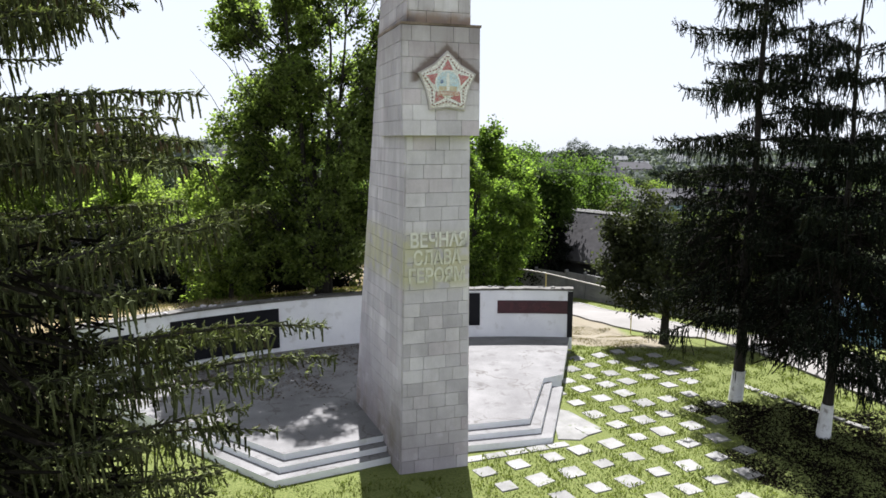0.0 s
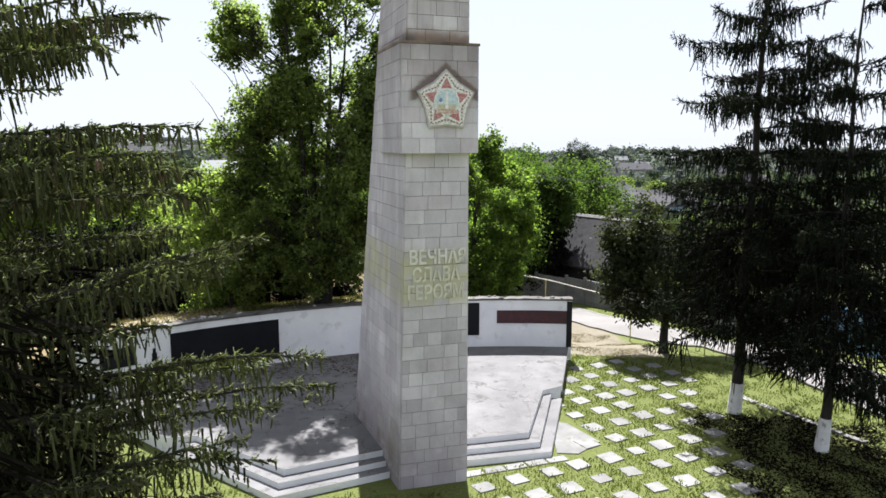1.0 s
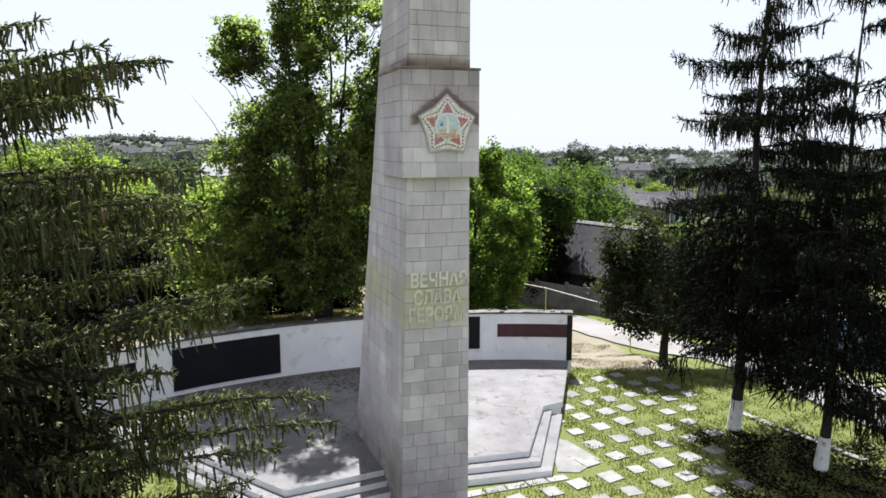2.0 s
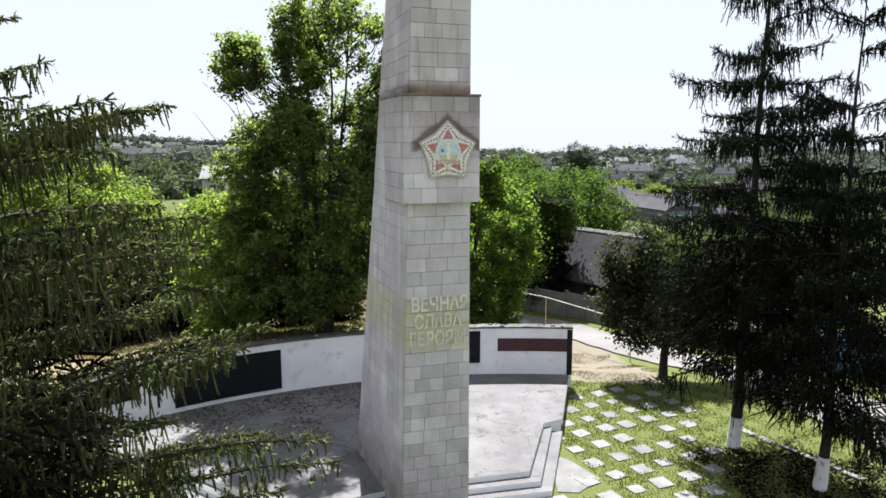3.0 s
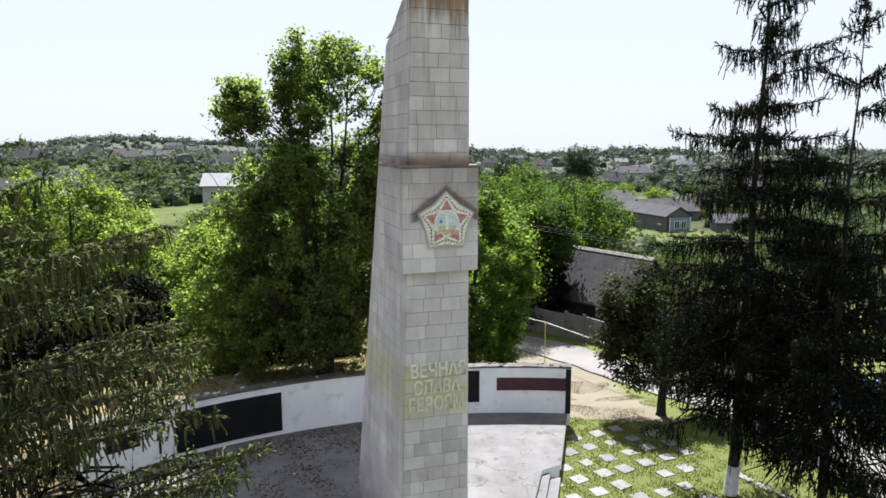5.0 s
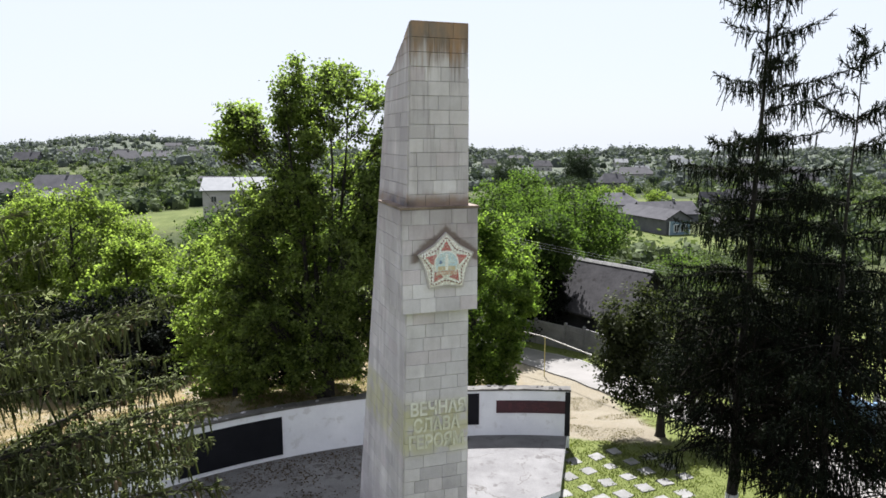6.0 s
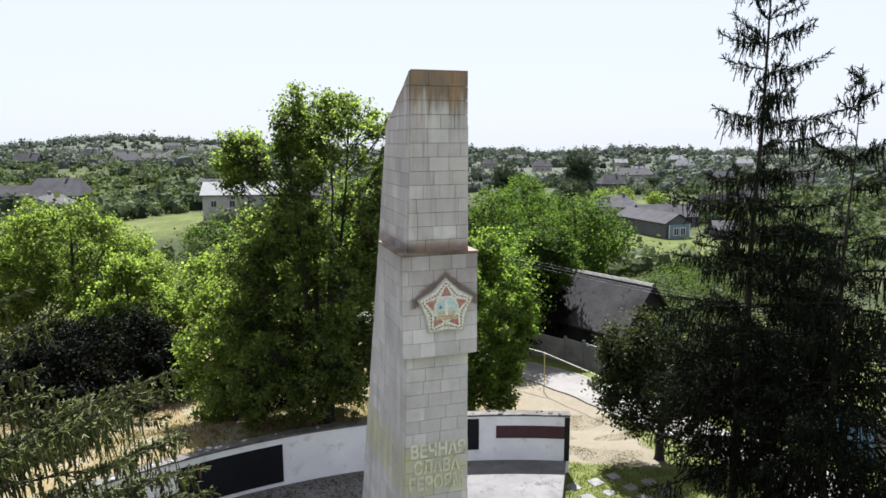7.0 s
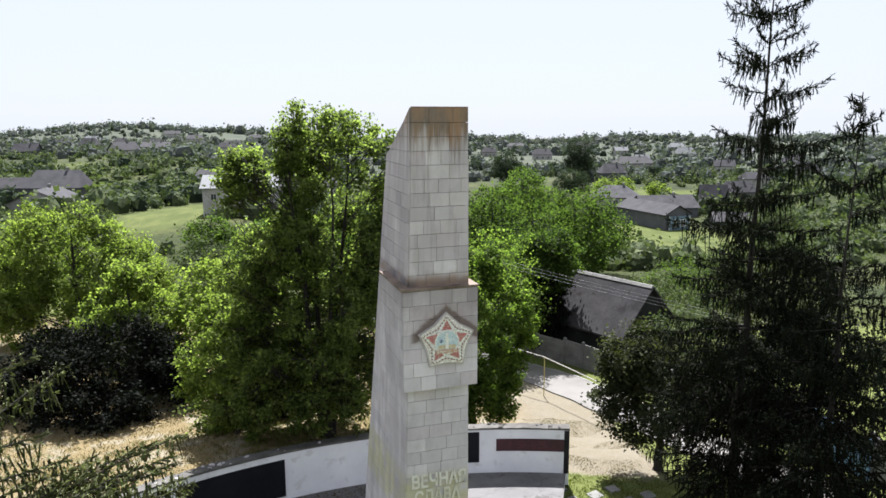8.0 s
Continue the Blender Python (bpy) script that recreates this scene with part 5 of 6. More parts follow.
# ---- lane side: fence, pipe, posts, barn ----
def off_lane(k, off):
    """A point beside the lane: k counts its corners, off metres to the near side."""
    i = min(int(k), len(LANE) - 2)
    (x0, y0), (x1, y1) = LANE[i], LANE[i + 1]
    f = k - i
    d = Vector((x1 - x0, y1 - y0)).normalized()
    return x0 + (x1 - x0) * f + d.y * off, y0 + (y1 - y0) * f - d.x * off


def panel_fence():
    x, y = off_lane(4.0, -4.0)
    fence = thing("concrete_fence", x, y, 0, label="grey precast concrete panel fence along the lane", category="fence")
    inv = fence.matrix_basis.inverted()
    ks = np.linspace(1.2, 10.5, 20)
    for a, b in zip(ks, ks[1:]):
        p, q = Vector(off_lane(a, -4.0)), Vector(off_lane(b, -4.0))
        z = float(ground_z(*((p + q) / 2)))
        d = (q - p).normalized()
        n = Vector((d.y, -d.x)) * 0.05
        bm = bmesh.new()
        c = [p + d * 0.1 + n, q - d * 0.06 + n, q - d * 0.06 - n, p + d * 0.1 - n]
        solid(bm, [(*v, z - 0.25) for v in c] + [(*v, z + 1.78) for v in c])
        for k in (0.25, 0.8, 1.35):
            m = n * 1.5
            e = [p + d * 0.1 + m, q - d * 0.06 + m, q - d * 0.06 + n, p + d * 0.1 + n]
            solid(bm, [(*v, z + k) for v in e] + [(*v, z + k + 0.1) for v in e])
        bmesh.ops.recalc_face_normals(bm, faces=bm.faces)
        bm.transform(inv)
        part("panel", bm, FENCE, fence)
        bm = bmesh.new()
        c = [p + d * s * 0.09 + n * t for s, t in ((-1, 2), (1, 2), (1, -2), (-1, -2))]
        solid(bm, [(*v, z - 0.3) for v in c] + [(*v, z + 1.92) for v in c])
        bmesh.ops.recalc_face_normals(bm, faces=bm.faces)
        bm.transform(inv)
        part("post", bm, FENCE, fence)


def gas_pipe():
    """A gas pipe carried overhead on thin posts beside the lane, with a bend at each post."""
    feet = [(-6.2, 55.0), (0.9, 49.6), (6.33, 43.4), (9.75, 36.3), (11.0, 29.2)]
    x, y = feet[0]
    pipe = thing("gas_pipe", x, y, 0, label="pale gas pipe carried overhead on thin yellow posts", category="pipe")
    inv = pipe.matrix_basis.inverted()
    tops = [0.1, 0.1, 0.18, 0.42, 1.6]
    bm = bmesh.new()
    tube(bm, [(px, py, h) for (px, py), h in zip(feet, tops)], [0.034] * len(feet), 8)
    bm.transform(inv)
    part("tube", bm, PALE_YELLOW, pipe)
    for (px, py), h in zip(feet, tops):
        z = float(ground_z(px, py))
        bm = bmesh.new()
        tube(bm, [(px, py, z - 0.2), (px, py, h - 0.02)], [0.03, 0.03], 8)
        bm.transform(inv)
        post = part("support", bm, YELLOW, pipe, "thin weathered yellow metal post")
        bm = bmesh.new()
        box(bm, px - 0.07, px + 0.07, py - 0.03, py + 0.03, h - 0.085, h - 0.045)
        bm.transform(inv)
        part("saddle", bm, YELLOW, post)


FENCE = surface("fence_concrete", (0.09, 0.09, 0.092), (0.19, 0.187, 0.185), 1.0, 0.9, 0.4, 14, each="object", spread=0.12)
PALE_YELLOW = surface("faded_yellow", (0.216, 0.208, 0.176), (0.32, 0.308, 0.272), 2.0, 0.6, 0.1, 20)
panel_fence()
gas_pipe()


def house(name, x, y, wide, deep, eave, ridge, turn, wall, roof, label, z=None, hip=0.0, front=(), side=(), chimney=True, trim=None, storeys=1):
    """A gabled or hipped house; its front faces -y before turning, its long side runs along x.
    front, side: window places along the front and the left gable, as shares of the length."""
    z = float(ground_z(x, y)) - 0.3 if z is None else z
    h = thing(name, x, y, z, turn, label=label, category="house")
    w, d = wide / 2, deep / 2
    bm = bmesh.new()
    box(bm, -w, w, -d, d, -1.5, eave)
    if not hip:
        for s in (-1, 1):
            a, b = s * w, s * (w - 0.2)
            v = [bm.verts.new(p) for p in ((a, -d, eave), (a, d, eave), (a, 0, ridge - 0.1), (b, -d, eave), (b, d, eave), (b, 0, ridge - 0.1))]
            for f in ((0, 1, 2), (5, 4, 3), (0, 2, 5, 3), (1, 4, 5, 2)):
                bm.faces.new([v[i] for i in f])
    bmesh.ops.recalc_face_normals(bm, faces=bm.faces)
    body = part("wall", bm, wall, h)
    o, t = 0.45, 0.14
    bm = bmesh.new()
    run = (w + o) - (d + o) * hip
    drop = eave - (ridge - eave) * o / d
    for s in (-1, 1):
        lo = [(-w - o, s * (d + o), drop), (w + o, s * (d + o), drop), (run, 0, ridge), (-run, 0, ridge)]
        v = [bm.verts.new((a, b, c + k)) for k in (0, t) for a, b, c in lo]
        for f in ((0, 1, 2, 3), (4, 5, 6, 7), (0, 1, 5, 4), (1, 2, 6, 5), (3, 0, 4, 7), (2, 3, 7, 6)):
            bm.faces.new([v[i] for i in f])
        if hip:
            lo = [(s * (w + o), -d - o, drop), (s * (w + o), d + o, drop), (s * run, 0, ridge)]
            v = [bm.verts.new((a, b, c + k)) for k in (0, t) for a, b, c in lo]
            for f in ((0, 1, 2), (3, 4, 5), (0, 1, 4, 3), (1, 2, 5, 4), (2, 0, 3, 5)):
                bm.faces.new([v[i] for i in f])
    bmesh.ops.recalc_face_normals(bm, faces=bm.faces)
    top = part("roof", bm, roof, h)
    if chimney:
        bm = bmesh.new()
        box(bm, w * 0.3, w * 0.3 + 0.55, -0.3, 0.3, eave, ridge + 0.7)
        box(bm, w * 0.3 - 0.07, w * 0.3 + 0.62, -0.37, 0.37, ridge + 0.7, ridge + 0.8)
        part("chimney", bm, KERB, top)
    for k in range(storeys):
        sill = 0.9 + k * 2.9
        for f in front:
            fx = -w + f * wide
            win = part("window", window_frame(fx - 0.55, fx + 0.55, sill, sill + 1.25, -d), trim or PLASTER, body)
            bm = bmesh.new()
            box(bm, fx - 0.47, fx + 0.47, -d - 0.04, -d + 0.02, sill + 0.08, sill + 1.17)
            part("pane", bm, PANE, win)
        for f in side:
            fy = -d + f * deep
            bm = window_frame(fy - 0.5, fy + 0.5, sill, sill + 1.25, -w)
            bm.transform(Matrix.Rotation(radians(-90), 4, "Z"))
            win = part("window", bm, trim or PLASTER, body)
            bm = bmesh.new()
            box(bm, fy - 0.42, fy + 0.42, -w - 0.04, -w + 0.02, sill + 0.08, sill + 1.17)
            bm.transform(Matrix.Rotation(radians(-90), 4, "Z"))
            part("pane", bm, PANE, win)
    return h


def window_frame(x0, x1, z0, z1, y):
    bm = bmesh.new()
    t = 0.09
    for a, b, c, e in ((x0, x1, z0, z0 + t), (x0, x1, z1 - t, z1), (x0, x0 + t, z0 + t, z1 - t), (x1 - t, x1, z0 + t, z1 - t), ((x0 + x1) / 2 - 0.03, (x0 + x1) / 2 + 0.03, z0 + t, z1 - t)):
        box(bm, a, b, y - 0.07, y + 0.02, c, e)
    return bm


def barn():
    h = house("barn", 11.7, 56.7, 11.6, 6.0, 3.1, 6.1, -53.0, BARNWALL, BARNROOF, "long dark barn with a grey slate roof beside the lane", z=-3.5, chimney=False)
    for k in range(13):
        bm = bmesh.new()
        x = -6.2 + 12.4 * k / 13
        solid(bm, [(x, -0.2, 6.13), (x + 0.92, -0.2, 6.13), (x + 0.92, 0.2, 6.13), (x, 0.2, 6.13), (x, -0.05, 6.33), (x + 0.92, -0.05, 6.31), (x + 0.92, 0.05, 6.31), (x, 0.05, 6.33)])
        part("ridge_tile", bm, KERB, h)


BARNROOF = surface("weathered_asbestos_roof", (0.016, 0.0155, 0.017), (0.05, 0.048, 0.05), 0.45, 0.9, 0.4, 5, spots=(0.016, 0.015, 0.015), gloss=0.1)
# near-black wall: the shade under the eave is put into its colour
BARNWALL = surface("shaded_barn_wall", (0.012, 0.012, 0.013), (0.035, 0.034, 0.035), 0.7, 0.9, 0.2, 12, gloss=0.1)
barn()
# the dark house with a pale blue gable, beyond the green field
h = house("cottage", 48.2, 165.0, 18.0, 6.7, 3.9, 5.7, 111.0, DARKWALL, SLATE, "dark grey cottage with a blue gable and white window trim", z=-9.2, front=(0.3, 0.7), chimney=False)
bm = bmesh.new()
box(bm, -9.59, -9.5, -2.8, 2.8, -0.4, 3.5)
part("gable_panel", bm, BLUE, h, "pale blue painted gable")
for fy in (-0.9, 0.9):
    bm = window_frame(fy - 0.7, fy + 0.7, 1.1, 2.8, -9.62)
    bm.transform(Matrix.Rotation(radians(-90), 4, "Z"))
    win = part("window", bm, WHITEWASH, h, "white framed window")
    bm = bmesh.new()
    box(bm, fy - 0.6, fy + 0.6, -9.64, -9.55, 1.2, 2.7)
    bm.transform(Matrix.Rotation(radians(-90), 4, "Z"))
    part("pane", bm, PANE, win)
for fy in (-2.8, 2.65):
    bm = bmesh.new()
    box(bm, -9.63, -9.55, fy, fy + 0.15, -0.4, 3.5)
    part("corner_board", bm, WHITEWASH, h, "white corner board")
house("outbuilding", 56.0, 182, 14.0, 9.0, 3.0, 5.6, 8, DARKWALL, SLATE, "low grey-roofed outbuilding beside the cottage", z=-9.4)
house("shed", 63.6, 157, 8.4, 6.0, 2.6, 4.1, -8, DARKWALL, SLATE, "low shed with a grey roof", z=-9.2, chimney=False)
house("brick_house", 49.0, 205, 13.0, 9.5, 3.2, 6.0, -12, PLASTER, SLATE, "small plastered house with a hipped grey roof", z=-9.3, hip=0.8, front=(0.2, 0.5, 0.8))
house("white_house", -39.0, 139.5, 13.5, 8.0, 6.2, 8.2, 8, PLASTER, TIN, "two-storey pale house with a light tin roof", z=-3.4, front=(0.15, 0.4, 0.65, 0.88), side=(0.3, 0.7), storeys=2, chimney=False)
house("grey_house", -42.0, 215, 20.0, 10.0, 3.4, 6.6, 5, PLASTER, SLATE, "grey-roofed house behind shrubs", hip=0.6, front=(0.2, 0.5, 0.8))
house("hipped_house", -94.8, 178, 12.5, 9.0, 2.7, 6.4, 4, DARKWALL, SLATE, "house with a hipped slate roof and a lower wing", hip=0.3, front=(0.2, 0.5, 0.8), z=-3.0)
house("side_wing", -107.5, 179, 11.5, 7.0, 2.4, 4.5, 2, DARKWALL, SLATE, "low dark wing with a slate roof", z=-3.0, chimney=False)
house("gabled_house", -84.0, 152, 11.0, 13.0, 2.2, 5.1, 98, PLASTER, SLATE, "gabled house with a wide grey roof", z=-3.8, side=(0.3, 0.7))
house("annex", -79.5, 143.5, 4.4, 4.0, 1.9, 2.8, 10, DARKWALL, TIN, "small lean-to annex with a pale roof", z=-3.8, chimney=False)
house("roofed_barn", -66.0, 210, 10.0, 7.0, 2.6, 4.8, -10, DARKWALL, SLATE, "dark shed among shrubs", chimney=False)
# distant houses: place, length, turn, hip, roof
VILLAGE = ((-172, 300, 15, 5, 0.0, SLATE), (-132, 300, 15, 60, 0.0, SLATE), (-136, 345, 17, 4, 0.0, SLATE), (-175, 360, 12, -8, 0.6, SLATE), (-160, 410, 13, 12, 0.6, SLATE), (-128, 430, 15, 0, 0.6, SLATE), (-96, 330, 13, 15, 0.0, SLATE), (-82, 420, 14, 0, 0.5, TIN), (-66, 350, 12, -12, 0.6, SLATE), (-220, 330, 14, 10, 0.0, SLATE), (-205, 390, 14, -5, 0.6, SLATE), (-240, 420, 14, 6, 0.0, SLATE), (-250, 350, 14, 0, 0.5, SLATE), (92, 350, 26, 6, 0.5, SLATE), (102, 372, 9, 0, 0.0, TIN), (70, 300, 13, 8, 0.6, SLATE), (128, 330, 14, -8, 0.0, SLATE), (150, 300, 14, 0, 0.5, SLATE), (175, 360, 14, 10, 0.5, SLATE), (60, 440, 14, 0, 0.4, SLATE), (115, 470, 13, 6, 0.0, TIN), (150, 450, 16, 0, 0.4, TIN), (30, 470, 12, 4, 0.5, SLATE), (195, 470, 13, 0, 0.0, TIN), (90, 220, 15, 5, 0.4, SLATE), (75, 200, 10, -10, 0.0, SLATE), (112, 260, 12, 14, 0.4, SLATE), (-190, 480, 15, 5, 0.0, SLATE), (-230, 520, 16, -5, 0.5, SLATE), (-150, 520, 15, 10, 0.0, SLATE), (-270, 560, 16, 0, 0.4, TIN), (-205, 600, 17, 8, 0.4, SLATE), (-165, 640, 16, 0, 0.0, SLATE), (-300, 470, 15, 10, 0.4, SLATE), (-120, 590, 16, -8, 0.4, TIN), (-245, 660, 18, 3, 0.0, SLATE), (180, 560, 18, 0, 0.4, TIN), (120, 620, 18, 0, 0.4, SLATE), (60, 600, 18, 5, 0.4, SLATE), (230, 600, 20, 0, 0.3, TIN))
for k, (x, y, w, t, hp, roof) in enumerate(VILLAGE):
    w = w * (0.62 + 0.06 * (k % 4))
    house("village_house", x, y, w, w * 0.62, 3.2 + 0.4 * (k % 3), 6.0 + 0.5 * (k % 2), t, PLASTER if k % 3 else DARKWALL, roof, "distant village house with a pale roof" if roof is TIN else "distant village house with a grey roof", hip=hp, front=(0.2, 0.5, 0.8))


# ---- overhead wires along the lane ----
def power_line():
    far, near = Vector((-3.2, 47.5, 7.6)), Vector((26.0, 14.0, 7.0))
    line = thing("power_line", far.x, far.y, 0, label="overhead wires on wooden poles along the lane", category="power line")
    inv = line.matrix_basis.inverted()
    for p in (far, near):
        g = float(ground_z(p.x, p.y))
        bm = bmesh.new()
        tube(bm, [(p.x, p.y, g - 0.3), (p.x, p.y, g + 3), (p.x, p.y, p.z + 0.45)], [0.13, 0.115, 0.095], 10)
        bm.transform(inv)
        pole = part("pole", bm, BARK, line, "tarred wooden pole")
        bm = bmesh.new()
        box(bm, p.x - 0.75, p.x + 0.75, p.y - 0.05, p.y + 0.05, p.z - 0.06, p.z + 0.04)
        bm.transform(inv)
        part("crossarm", bm, BARK, pole)
    for k in (-0.65, 0.0, 0.65):
        bm = bmesh.new()
        n = 24
        pts = [far.lerp(near, i / n) + Vector((k, 0, 0.06 - 0.9 * (1 - (2 * i / n - 1) ** 2))) for i in range(n + 1)]
        tube(bm, pts, [0.007] * (n + 1), 4)
        bm.transform(inv)
        part("wire", bm, WIRE, line, "thin bare aluminium wire")


WIRE = surface("aluminium_wire", (0.2, 0.2, 0.2), (0.3, 0.3, 0.3), 3.0, 0.6, 0.0, 20, metal=0.3)
power_line()


def sheet_gate():
    """A blue sheet-metal gate in the fence beyond the lane."""
    p, q = Vector(off_lane(9.3, -3.8)), Vector(off_lane(9.9, -3.8))
    mid, d = (p + q) / 2, q - p
    gate = thing("sheet_gate", mid.x, mid.y, float(ground_z(mid.x, mid.y)), math.degrees(math.atan2(d.y, d.x)), label="blue painted sheet-metal gate beyond the lane", category="gate")
    w = 1.55
    for s in (-1, 1):
        bm = bmesh.new()
        a, b = (-w, -0.015) if s < 0 else (0.015, w)
        box(bm, a, b, -0.02, 0.02, 0.1, 1.9)
        for z in (0.14, 0.95, 1.78):
            box(bm, a + 0.03, b - 0.03, -0.05, -0.022, z, z + 0.08)
        leaf_ = part("leaf", bm, GATE_BLUE, gate)
        bm = bmesh.new()
        box(bm, s * 0.2 - 0.02, s * 0.2 + 0.02, -0.1, -0.052, 0.9, 1.12)
        part("handle", bm, BLACK, leaf_, "black handle")
        bm = bmesh.new()
        box(bm, s * (w + 0.08) - 0.06, s * (w + 0.08) + 0.06, -0.06, 0.06, -0.3, 2.05)
        part("post", bm, GATE_BLUE, gate)


GATE_BLUE = surface("gate_blue", (0.1, 0.19, 0.32), (0.18, 0.3, 0.45), 2.0, 0.5, 0.1, 20)
sheet_gate()


# ---- trees further off ----
def row_tree(x, y, h, r, mat, label, seed, name="garden_tree", leaf=0.3):
    lobes = [(0, 0, h * 0.72, r * 0.72, h * 0.27), (r * 0.5, 0, h * 0.5, r * 0.62, h * 0.24), (-r * 0.5, 0.2 * r, h * 0.53, r * 0.62, h * 0.24), (0.1 * r, -0.5 * r, h * 0.42, r * 0.66, h * 0.22), (-0.1 * r, 0.5 * r, h * 0.4, r * 0.62, h * 0.24)]
    return leafy_tree(name, x, y, h * 0.95, 0.05 + h * 0.018, lobes, mat, label, seed, leaf, 0.5, 0.3 + leaf * 0.5, 28 if leaf < 0.3 else 20, group="trees beyond the lane")


# the near-black trees also fill the gaps behind the spruces with shade
for k, (x, y, h, r, m) in enumerate(((6.5, 58, 8.5, 3.6, MIDLEAF), (4.1, 51.6, 10.5, 3.5, WILLOW), (9.0, 72, 11.5, 4.4, MIDLEAF), (15.0, 82, 12.0, 4.6, MIDLEAF), (6.0, 88, 13.0, 5.0, MIDLEAF), (20.0, 96, 12.0, 5.0, MIDLEAF), (12.0, 108, 14.5, 5.5, MIDLEAF), (18.5, 116, 11.5, 4.6, MIDLEAF), (15.0, 134, 14.5, 5.5, MIDLEAF), (38.5, 215, 10.5, 5.2, HAZEDARK), (22.5, 260, 14.5, 6.2, HAZEDARK), (52.5, 290, 18.5, 4.5, HAZEDARK), (57.0, 292, 17.0, 4.0, HAZEDARK), (23.5, 70, 5.5, 3.4, MIDLEAF), (19.5, 66, 5.0, 3.0, FARLEAF), (28, 74, 5.0, 3.5, FARLEAF), (33, 82, 5.5, 3.6, FARLEAF), (38, 70, 6.5, 3.8, DUSK), (46, 96, 6.0, 4.0, FARLEAF), (56, 120, 8, 4.5, FARLEAF), (-9, 60, 9, 4.2, MIDLEAF), (-16, 66, 8.5, 4.2, MIDLEAF), (-36, 60, 8.5, 4.5, BRIGHT), (-19, 84, 8.5, 4.0, MIDLEAF), (-26, 78, 6.0, 3.6, FARLEAF), (-31, 95, 6.5, 4.0, MIDLEAF), (-12, 100, 9, 4.5, MIDLEAF), (28, 40, 7, 3.5, DUSK), (34, 32, 8, 4, PLUM), (21, 45, 6, 3.2, PLUM), (25, 52, 8, 3.6, PLUM), (18.5, 34.5, 7.5, 3.4, DUSK), (23, 29.5, 8, 3.6, DUSK), (16.6, 48.6, 5.4, 2.5, FARLEAF), (20.5, 54.0, 6.5, 3.0, FARLEAF), (17.5, 42.5, 3.0, 1.8, DUSK))):
    row_tree(x, y, h, r, m, "dark full-crowned tree in the village" if m in (DUSK, HAZEDARK, PLUM) else "leafy green tree beyond the lane", 60 + k, leaf=0.2 if y < 75 else 0.34)
for k, (x, y, h) in enumerate(((49.5, 222, 7.0), (56.0, 224, 7.0), (66.0, 222, 5.5))):
    row_tree(x, y, h, 3.4, BRIGHT, "round trimmed bush in a garden", 120 + k, "garden_bush", 0.4)


def woods(name, label, n, mat, seed, near, deep, size, keep, per=110, blade=(0.1, 0.22)):
    """Shrubs and trees nobody could count: round, uneven heads of leaves scattered over the valley."""
    rng = np.random.default_rng(seed)
    y = near + (deep - near) * rng.random(n) ** 1.25
    x = y * rng.uniform(-0.78, 0.78, n)
    ok = keep(x, y)
    x, y = x[ok], y[ok]
    n = len(x)
    r = rng.uniform(*size, n) * (0.75 + 0.6 * rng.random(n) ** 3)
    tall = rng.uniform(0.8, 1.5, (n, 1))
    u = unit(rng.normal(size=(n, per, 3)))
    u[..., 2] = np.abs(u[..., 2]) * 1.1 - 0.1
    lump = 1 + 0.22 * np.sin(5 * u[..., 0] + x[:, None]) * np.sin(5 * u[..., 1] + y[:, None]) + 0.15 * np.sin(6 * u[..., 2] + 3 * x[:, None])
    rad = r[:, None] * lump * rng.uniform(0.72, 1.05, (n, per))
    at = np.stack([x, y, ground_z(x, y) + r * 0.2], -1)[:, None] + u * rad[..., None] * np.stack([np.ones((n, 1)), np.ones((n, 1)), tall], -1)
    # the leafy heart of each head: a coarse, uneven dome
    az, el = np.arange(7) * math.tau / 6, np.radians([-25, 20, 55, 90])
    grid = np.stack([np.cos(el)[:, None] * np.cos(az), np.cos(el)[:, None] * np.sin(az), np.sin(el)[:, None] * np.ones(7)], -1)
    dome = grid[None] * (r[:, None, None] * rng.uniform(0.5, 0.8, (n, 4, 7)))[..., None] * np.stack([np.ones((n, 1, 1)), np.ones((n, 1, 1)), tall[..., None]], -1)
    dome[:, :, 6] = dome[:, :, 0]
    dome[:, 3] = dome[:, 3].mean(axis=1, keepdims=True)
    dome = dome + np.stack([x, y, ground_z(x, y) + r * 0.2], -1)[:, None, None]
    heart = np.stack([dome[:, :-1, :-1], dome[:, :-1, 1:], dome[:, 1:, 1:], dome[:, 1:, :-1]], axis=3).reshape(-1, 4, 3)
    s = (r[:, None] * rng.uniform(*blade, (n, per))).reshape(-1)
    way = unit(rng.normal(size=(n * per, 3)))
    face = u.reshape(-1, 3) + rng.normal(size=(n * per, 3)) * 0.35
    return tagged(quads(name, np.concatenate([heart, blades(at.reshape(-1, 3), way, s, s * 0.9, rng, face)]), mat), label, "woods", kind="stuff")


def open_ground(x, y):
    """False on the fields, round the houses, and where shrubs would hide them from the camera."""
    ok = np.ones(len(x), bool)
    for cx, cy, rx, ry in MEADOWS + ((37, 143, 15, 24), (60, 225, 22, 12), (48, 164, 11, 17), (-34, 117, 11, 17), (-47, 112, 10, 14), (-97, 168, 13, 9), (-80, 141, 9, 8), (-42, 206, 12, 8), (49, 196, 9, 9), (57, 173, 14, 8), (92, 338, 16, 10)):
        ok &= ((x - cx) / rx) ** 2 + ((y - cy) / ry) ** 2 > 1
    return ok & (np.sin(x * 0.021 + 1.3) * np.sin(y * 0.017 + x * 0.006) > -0.55)


